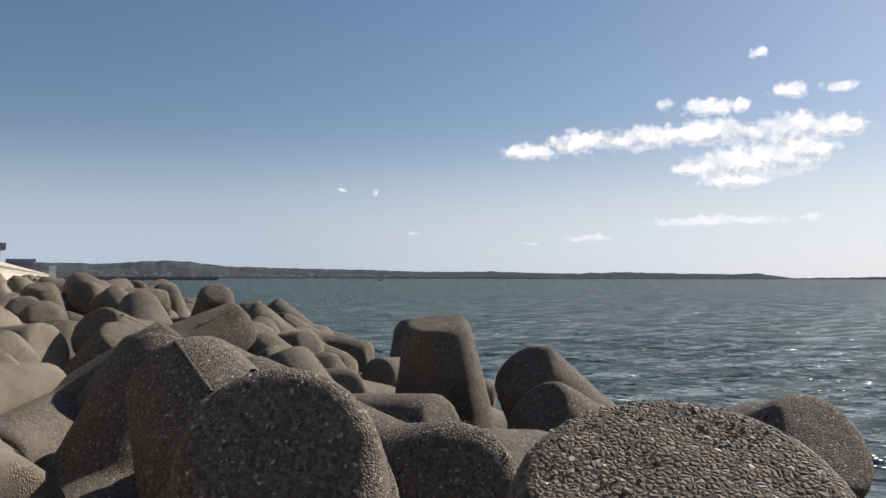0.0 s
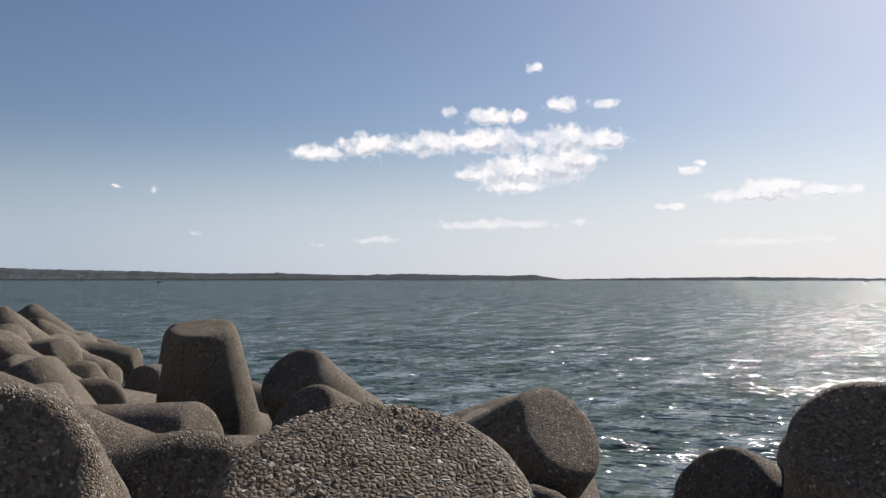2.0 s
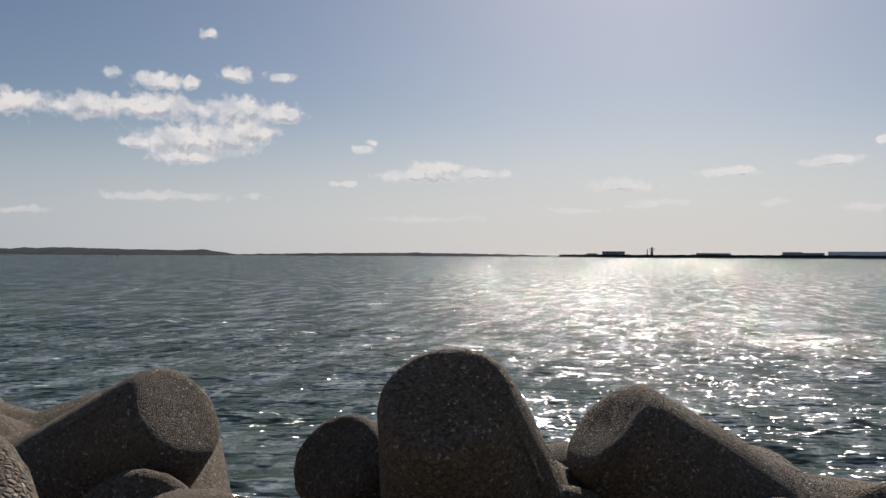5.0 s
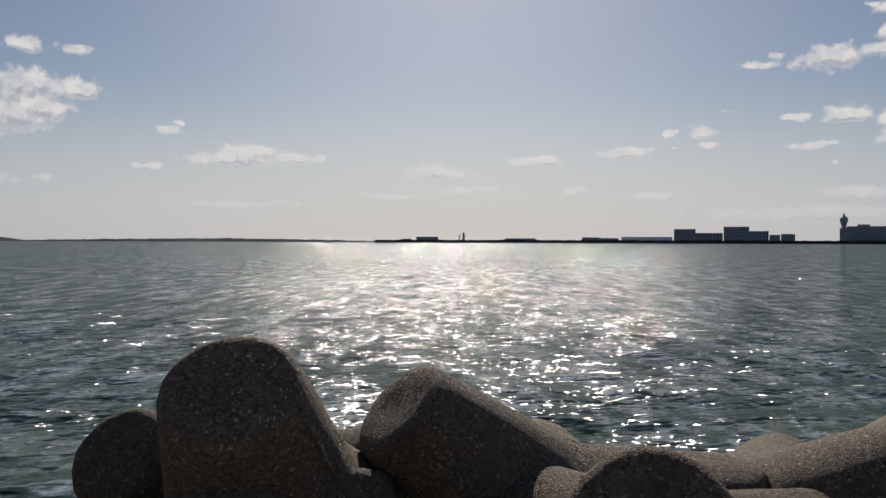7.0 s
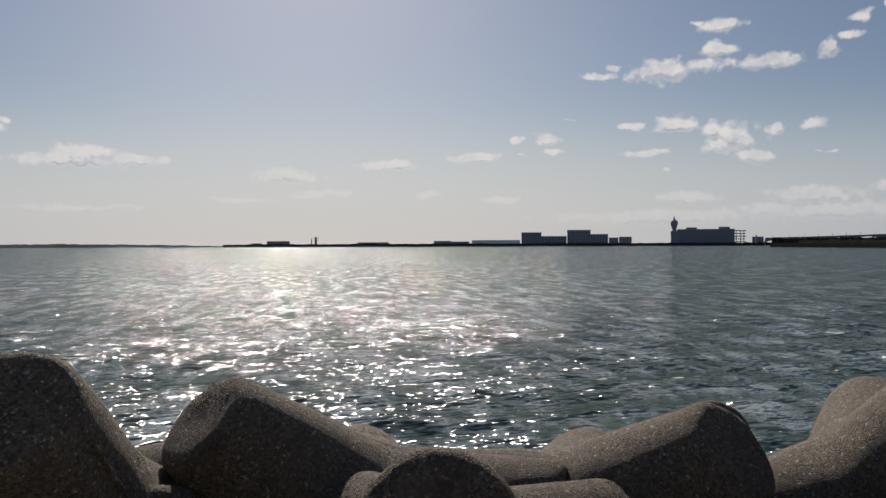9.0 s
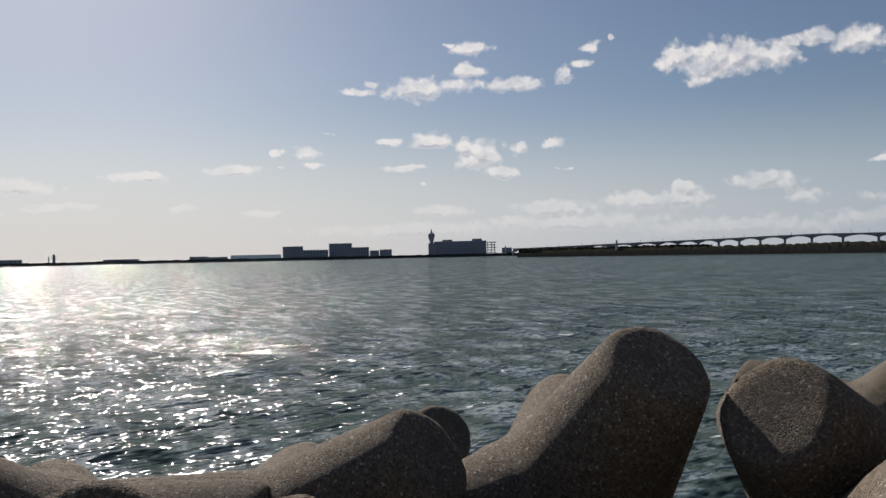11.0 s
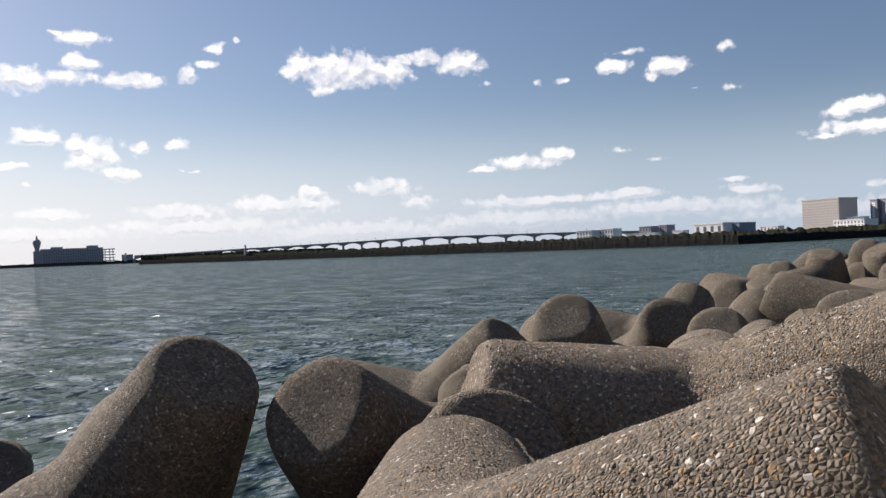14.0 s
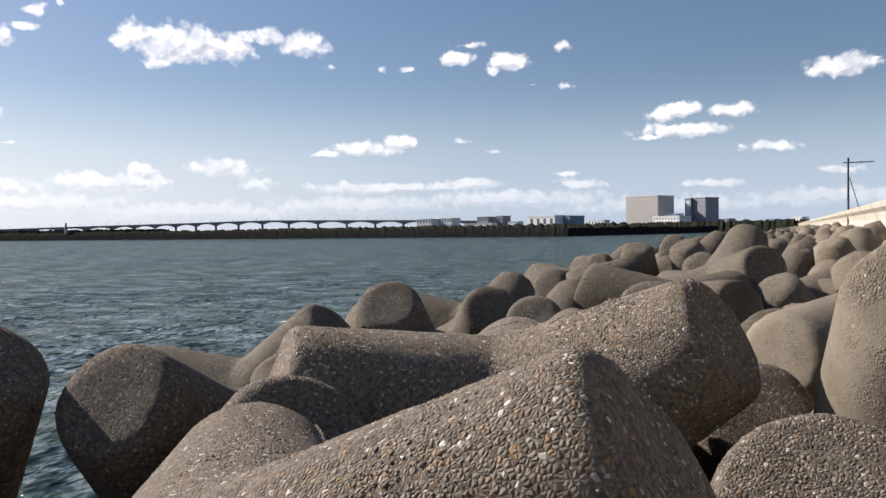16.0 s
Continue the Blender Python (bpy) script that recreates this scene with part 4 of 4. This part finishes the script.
# airport island
land_strip("ground_island", "low made island on the horizon", 46.0, 87.0, 2500, 2400, 8.5, 500, STONE, 1)
island = [(48.95, 50.5, 0.34, SLATE, 6, 2), (47.9, 48.6, 0.2, SLATE, 0, 0), (55.2, 57.4, 0.24, SLATE, 0, 0), (60.6, 61.8, 0.32, SLATE, 0, 0), (61.8, 63.1, 0.27, SLATE, 0, 0),
          (63.3, 66.7, 0.36, ROOF, 0, 0), (66.8, 68.2, 0.88, SLATE, 8, 4), (68.2, 69.95, 0.62, SLATE, 8, 2), (70.0, 71.6, 1.03, SLATE, 9, 4), (71.6, 72.8, 0.74, SLATE, 6, 3),
          (72.85, 73.5, 0.5, SLATE, 0, 0), (73.55, 74.4, 0.55, SLATE, 0, 0), (77.4, 81.1, 1.02, SLATE, 26, 5), (78.0, 78.7, 1.13, SLATE, 0, 0), (80.1, 80.8, 1.16, SLATE, 0, 0),
          (77.0, 77.5, 0.9, SLATE, 0, 0), (82.2, 82.9, 0.5, SLATE, 0, 0)]
for b0, b1, top, look_of, cols, rws in island:
    if look_of is ROOF:
        building("hangar", "long hangar with a pale shining roof", b0, b1, 0.05, top, 2480, 60, look_of)
    else:
        building("terminal_building", "dark grey airport building against the light", b0, b1, 0.05, top, 2480 if top < 1.1 else 2500, 70 if top < 1.1 else 30, look_of, cols, rws)
terrace = tagged(new("terminal_terraces"), "stepped open decks at the end of a terminal", "building")
terrace.matrix_world = Matrix.Translation(bearing_point(81.45, 2480, 0)) @ pose(0, 0, 0, 0, 0, -81.45)
for k in range(5):
    bm = bmesh.new()
    box(bm, -16, 16 - (k % 2) * 2.5, 0, 40, 10 + 8 * k, 12.2 + 8 * k)
    part("deck", from_bmesh("deck", bm, SLATE), terrace)
for k in (-12, 0, 9):
    bm = bmesh.new()
    box(bm, k, k + 2, 6, 8, 5, 43)
    part("post", from_bmesh("post", bm, SLATE), terrace)


def lathe(profile, sides=14):
    bm = bmesh.new()
    rings = []
    for r, z in profile:
        rings.append([bm.verts.new((r * math.cos(6.2832 * k / sides), r * math.sin(6.2832 * k / sides), z)) for k in range(sides)])
    for a, b in zip(rings, rings[1:]):
        for k in range(sides):
            bm.faces.new((a[k], a[(k + 1) % sides], b[(k + 1) % sides], b[k]))
    bm.faces.new(rings[-1])
    bm.faces.new(list(reversed(rings[0])))
    return bm


tower = tagged(new("control_tower"), "slender airport control tower with flared cab", "tower")
tower.location = bearing_point(77.23, 2490, 8)
part("shaft", from_bmesh("shaft", lathe([(8, 0), (6.5, 20), (6, 42), (8.5, 50)]), SLATE), tower)
part("cab", from_bmesh("cab", lathe([(8.5, 50.1), (10.5, 57), (10.5, 61), (8, 66), (3.5, 69), (1.2, 76), (0.6, 80)]), SLATE), tower)


# slender things
def mast(name, label, b, away, base, top, r, look_of, arms=0):
    z0, z1 = base, EYE + away * math.tan(radians(top))
    root = tagged(new(name), label, "mast")
    root.location = bearing_point(b, away, z0)
    part("shaft", from_bmesh("shaft", lathe([(r * 1.3, 0), (r, (z1 - z0) * 0.7), (r * 0.7, z1 - z0)], 8), look_of), root)
    for k in range(arms):
        bm = bmesh.new()
        box(bm, -r * 3, r * 3, -r, r, (z1 - z0) * (0.55 + 0.22 * k), (z1 - z0) * (0.60 + 0.22 * k))
        part("platform", from_bmesh("platform", bm, look_of), root)
    return root


mast("radar_mast", "dark lattice mast on the island", 52.3, 2500, 8, 0.66, 3.2, SLATE, 2)
mast("radar_mast", "dark lattice mast on the island", 52.0, 2500, 8, 0.52, 1.4, SLATE, 1)
mast("beacon", "small dark beacon at the harbour mouth", 82.45, 2300, 6, 0.62, 2.2, SLATE, 1)
mast("beacon", "small dark beacon at the harbour mouth", 90.2, 1000, 6, 0.88, 1.2, SLATE, 1)

# breakwater across the channel, with scrub on it
land_strip("ground_breakwater", "long dark rubble breakwater across the channel", 83.3, 124.0, 1000, 385, 4.3, 10, ROCK, 2, 5.0)
land_strip("ground_breakwater_end", "dark rubble breakwater running back to the land", 124.02, 134.0, 385, 560, 4.0, 10, ROCK, 7, 5.0)
land_strip("ground_reclaimed", "flat made land behind the breakwater", 85.0, 152.0, 1120, 640, 8.0, 400, BUSH, 3, 12.0)
land_strip("ground_causeway", "scrub-grown causeway under the low end of the bridge", 83.4, 96.5, 1290, 1215, 12.0, 40, BUSH, 9, 12.0)
land_strip("ground_far_quay", "low bank beyond the blocks", 131.5, 152.0, 700, 700, 5.0, 250, EARTH, 4, 12.0)


def make_scrub():
    rng = random.Random(8)
    bm = bmesh.new()
    for _ in range(520):
        g = rng.uniform(99, 127.5)
        away = 640 - (g - 103) * 3 + rng.uniform(0, 60)
        p = bearing_point(g, away, 4.0)
        made = bmesh.ops.create_icosphere(bm, subdivisions=1, radius=1.0)["verts"]
        s = rng.uniform(1.2, 3.0) * (0.7 + 0.5 * noise.noise(Vector((g, 0, 0))))
        for v in made:
            v.co = p + Vector((v.co.x * s * rng.uniform(1.2, 2.2), v.co.y * s, v.co.z * s * 0.8 + 0.2)) * rng.uniform(0.85, 1.15)
    tagged(new("scrub", from_bmesh("scrub", bm, BUSH)), "dull green scrub on the breakwater", "bushes", kind="stuff")


make_scrub()


def make_bridge():
    """A long road bridge of haunched girders that climbs from the island and comes ashore."""
    root = tagged(new("bridge"), "long grey concrete road bridge with haunched girders", "bridge")
    tops = ([83.0, 86, 90, 97.8, 100.5, 102.9, 106.8, 112.5, 118, 126], [0.44, 0.50, 0.62, 0.80, 0.88, 0.93, 0.90, 0.84, 0.72, 0.55])
    stops = [83.0, 85.0, 86.6, 88.2, 89.8, 91.4, 93.0, 94.3, 95.6, 96.9, 98.2, 99.5, 101.0, 102.6, 104.4, 106.4, 108.4, 110.4, 112.4, 114.6, 117, 119.6]

    def spot(g, el):
        away = 1330 - (g - 83) * 8
        return bearing_point(g, away, EYE + away * math.tan(radians(el)))

    for a, b in zip(stops, stops[1:]):
        pts, faces = [], []
        n = 13
        for i in range(n):
            s = i / (n - 1)
            g = a + (b - a) * s
            top = float(np.interp(g, *tops))
            deep = 0.11 + 0.20 * (2 * s - 1) ** 2
            p, q = spot(g, top), spot(g, top - deep)
            back = p.normalized() * 16
            back.z = 0
            pts += [p, q, q + back, p + back]
        for i in range(n - 1):
            for j in range(4):
                faces.append((4 * i + j, 4 * i + (j + 1) % 4, 4 * i + 4 + (j + 1) % 4, 4 * i + 4 + j))
        part("girder", mesh("girder", pts, faces, GIRDER), root)
        g = a
        top = float(np.interp(g, *tops))
        p, q = spot(g, top - 0.2), spot(g, 0.0)
        bm = bmesh.new()
        box(bm, -1.6, 1.6, 0, 12, 0, p.z - 1)
        pier = part("pier", from_bmesh("pier", bm, GIRDER), root)
        pier.matrix_world = Matrix.Translation((p.x, p.y, 1.0)) @ pose(0, 0, 0, 0, 0, -g)
        for k in range(2):
            g2 = a + (b - a) * (0.25 + 0.5 * k)
            p = spot(g2, float(np.interp(g2, *tops)))
            bm = bmesh.new()
            box(bm, -0.15, 0.15, 0, 0.3, 0, 3.2)
            box(bm, -1.0, 0.15, 0, 0.3, 3.0, 3.3)
            lamp = part("lamp_post", from_bmesh("lamp_post", bm, STEEL), root)
            lamp.matrix_world = Matrix.Translation(p) @ pose(0, 0, 0, 0, 0, -g2)


make_bridge()

# waterfront buildings beyond the breakwater
building("hotel", "tall beige hotel block with rows of windows", 127.65, 130.35, 0.3, 2.14, 900, 28, BEIGE, 18, 10, 0.6, SLATE)
building("hotel_tower", "narrow grey apartment tower with stacked balconies", 132.3, 133.28, 0.3, 1.98, 900, 22, SLATE, 5, 11, 0.4)
side_block = building("hotel_tower", "shaded flank of an apartment tower with balconies", 131.8, 132.28, 0.3, 1.95, 905, 22, SLATE, 1, 11, 0.4, WHITE)
building("low_hall", "low white hall beside the hotel", 129.5, 131.7, 0.28, 0.78, 880, 20, WHITE, 9, 2, 0.3)
building("low_hall", "low white hall beside the hotel", 130.3, 131.3, 0.28, 0.95, 890, 15, WHITE, 4, 2, 0.3)
building("warehouse", "pale open-fronted warehouse with dark bays", 120.98, 123.3, 0.22, 0.92, 850, 25, WHITE, 4, 1, 1.0)
building("warehouse", "blue-grey end of a warehouse", 123.32, 124.2, 0.22, 0.93, 850, 25, BLUE, 0, 0, 0.3)
building("boat_shed", "white boat sheds with many openings", 113.2, 114.5, 0.22, 0.85, 900, 15, WHITE, 5, 2, 0.3)
building("boat_shed", "white boat sheds with many openings", 114.55, 116.0, 0.22, 0.9, 900, 15, WHITE, 6, 2, 0.3)
building("office", "dark low office behind the scrub", 117.5, 118.5, 0.3, 0.95, 960, 15, SLATE, 4, 2, 0.3)
building("office", "dark low office behind the scrub", 118.9, 119.5, 0.3, 1.0, 960, 15, SLATE, 3, 2, 0.3)
building("shed", "small white shed on the waterfront", 116.4, 118.9, 0.2, 0.52, 900, 10, ROOF)
building("shed", "small white shed on the waterfront", 125.2, 126.6, 0.2, 0.6, 900, 10, WHITE, 5, 1, 0.2)
building("shed", "small white shed on the waterfront", 119.7, 120.6, 0.25, 0.6, 930, 10, ROOF)
rng_far = random.Random(21)
g = 133.6
while g < 140.5:
    wide = rng_far.uniform(0.3, 0.8)
    building("house", "small far house on the waterfront", g, g + wide, 0.2, rng_far.uniform(0.38, 0.6), 950, 12, rng_far.choice([WHITE, SLATE, BEIGE, BLUE]), 3, 1, 0.2)
    g += wide + rng_far.uniform(0.1, 0.5)

# village and harbour mole under the hills
land_strip("ground_mole", "low harbour mole off the village", -24.0, -15.55, 950, 980, 3.6, 14, STONE, 5, 5.0)
land_strip("ground_village", "flat shore under the hills", -45.0, 8.0, 3300, 3600, 5.0, 400, EARTH, 6)
for _ in range(46):
    g = rng_far.uniform(-24.5, -1.5)
    wide = rng_far.uniform(0.08, 0.26)
    el = 0.10 + 0.25 * rng_far.random() ** 2
    building("village_house", "tiny white house on the far shore", g, g + wide, el - 0.06, el + rng_far.uniform(0.0, 0.05), 3480, 25, rng_far.choice([WHITE, WHITE, WHITE, ROOF]))
for g in (-25.6, -23.2, -19.8, -17.6, -11.6, -11.2):
    mast("pylon", "thin far pylon on the hills", g, 3900, 60, 1.28 if g < -15 else 0.86, 0.5, STEEL, 1)

# posts and boats on the water
for g in (15.05, 15.45, 15.8, 16.55):
    mast("marker_post", "dark marker post standing in the sea", g, 950, -1, 0.02, 0.35, TIMBER)


def boat(b, away, size):
    root = tagged(new("boat"), "small dark fishing boat on the water", "boat")
    root.matrix_world = Matrix.Translation(bearing_point(b, away, 0)) @ pose(0, 0, 0, 0, 0, -b + 15)
    pts, faces = [], []
    for i in range(9):
        s = i / 8
        w = 1.3 * math.sin(math.pi * min(1, 0.15 + s * 0.85)) ** 0.6 * (1 if s < 0.7 else (1 - s) / 0.3 + 0.05)
        sheer = 0.9 + 0.7 * s * s
        for y, z in ((-w, sheer), (-w * 0.6, -0.3), (w * 0.6, -0.3), (w, sheer)):
            pts.append(((s - 0.5) * 9 * size, y * size, z * size))
    for i in range(8):
        for j in range(3):
            faces.append((4 * i + j, 4 * i + 4 + j, 4 * i + 5 + j, 4 * i + 1 + j))
        faces.append((4 * i + 3, 4 * i + 7, 4 * i + 4, 4 * i))
    part("hull", mesh("hull", pts, faces, TIMBER), root)
    bm = bmesh.new()
    box(bm, -2.0 * size, 0.4 * size, -0.8 * size, 0.8 * size, 0.9 * size, 2.6 * size, 0.15 * size)
    part("wheelhouse", from_bmesh("wheelhouse", bm, SLATE), root)
    part("boat_mast", from_bmesh("boat_mast", lathe([(0.1 * size, 2.6 * size), (0.05 * size, 4.2 * size)], 6), STEEL), root)


boat(42.6, 1500, 1.0)
boat(-4.4, 900, 0.7)

# braced utility pole behind the wall, and a hut at the other end
pole_at = bearing_point(141.97, 60, EYE - 1)
pole = tagged(new("utility_pole"), "dark utility pole with a slanting brace and crossarm", "utility pole")
pole.location = pole_at
part("shaft", from_bmesh("shaft", lathe([(0.075, 0), (0.06, 5.4)], 10), TIMBER), pole)
brace = part("brace", from_bmesh("brace", lathe([(0.055, 0), (0.05, 5.25)], 10), TIMBER), pole)
foot = Vector((math.cos(radians(141.97)), -math.sin(radians(141.97)), 0)) * 1.35
brace.matrix_world = Matrix.Translation(pole_at + foot) @ (Vector((0, 0, 5.05)) - foot).to_track_quat("Z", "Y").to_matrix().to_4x4()
bm = bmesh.new()
box(bm, -0.3, 1.5, -0.03, 0.03, 5.05, 5.12)
arm = part("crossarm", from_bmesh("crossarm", bm, STEEL), pole)
arm.rotation_euler = (0, 0, radians(-142 + 0))
building("hut", "dark hut behind the sea wall", -31.5, -28.75, 0.7, 1.7, 75, 3, SLATE, 1, 1, 0.05)
building("hut", "low dark shed behind the sea wall", -28.3, -26.9, 0.55, 0.95, 160, 3, SLATE)
building("hut", "tiny white kiosk at the end of the wall", -26.0, -25.6, 0.35, 0.62, 300, 4, WHITE)
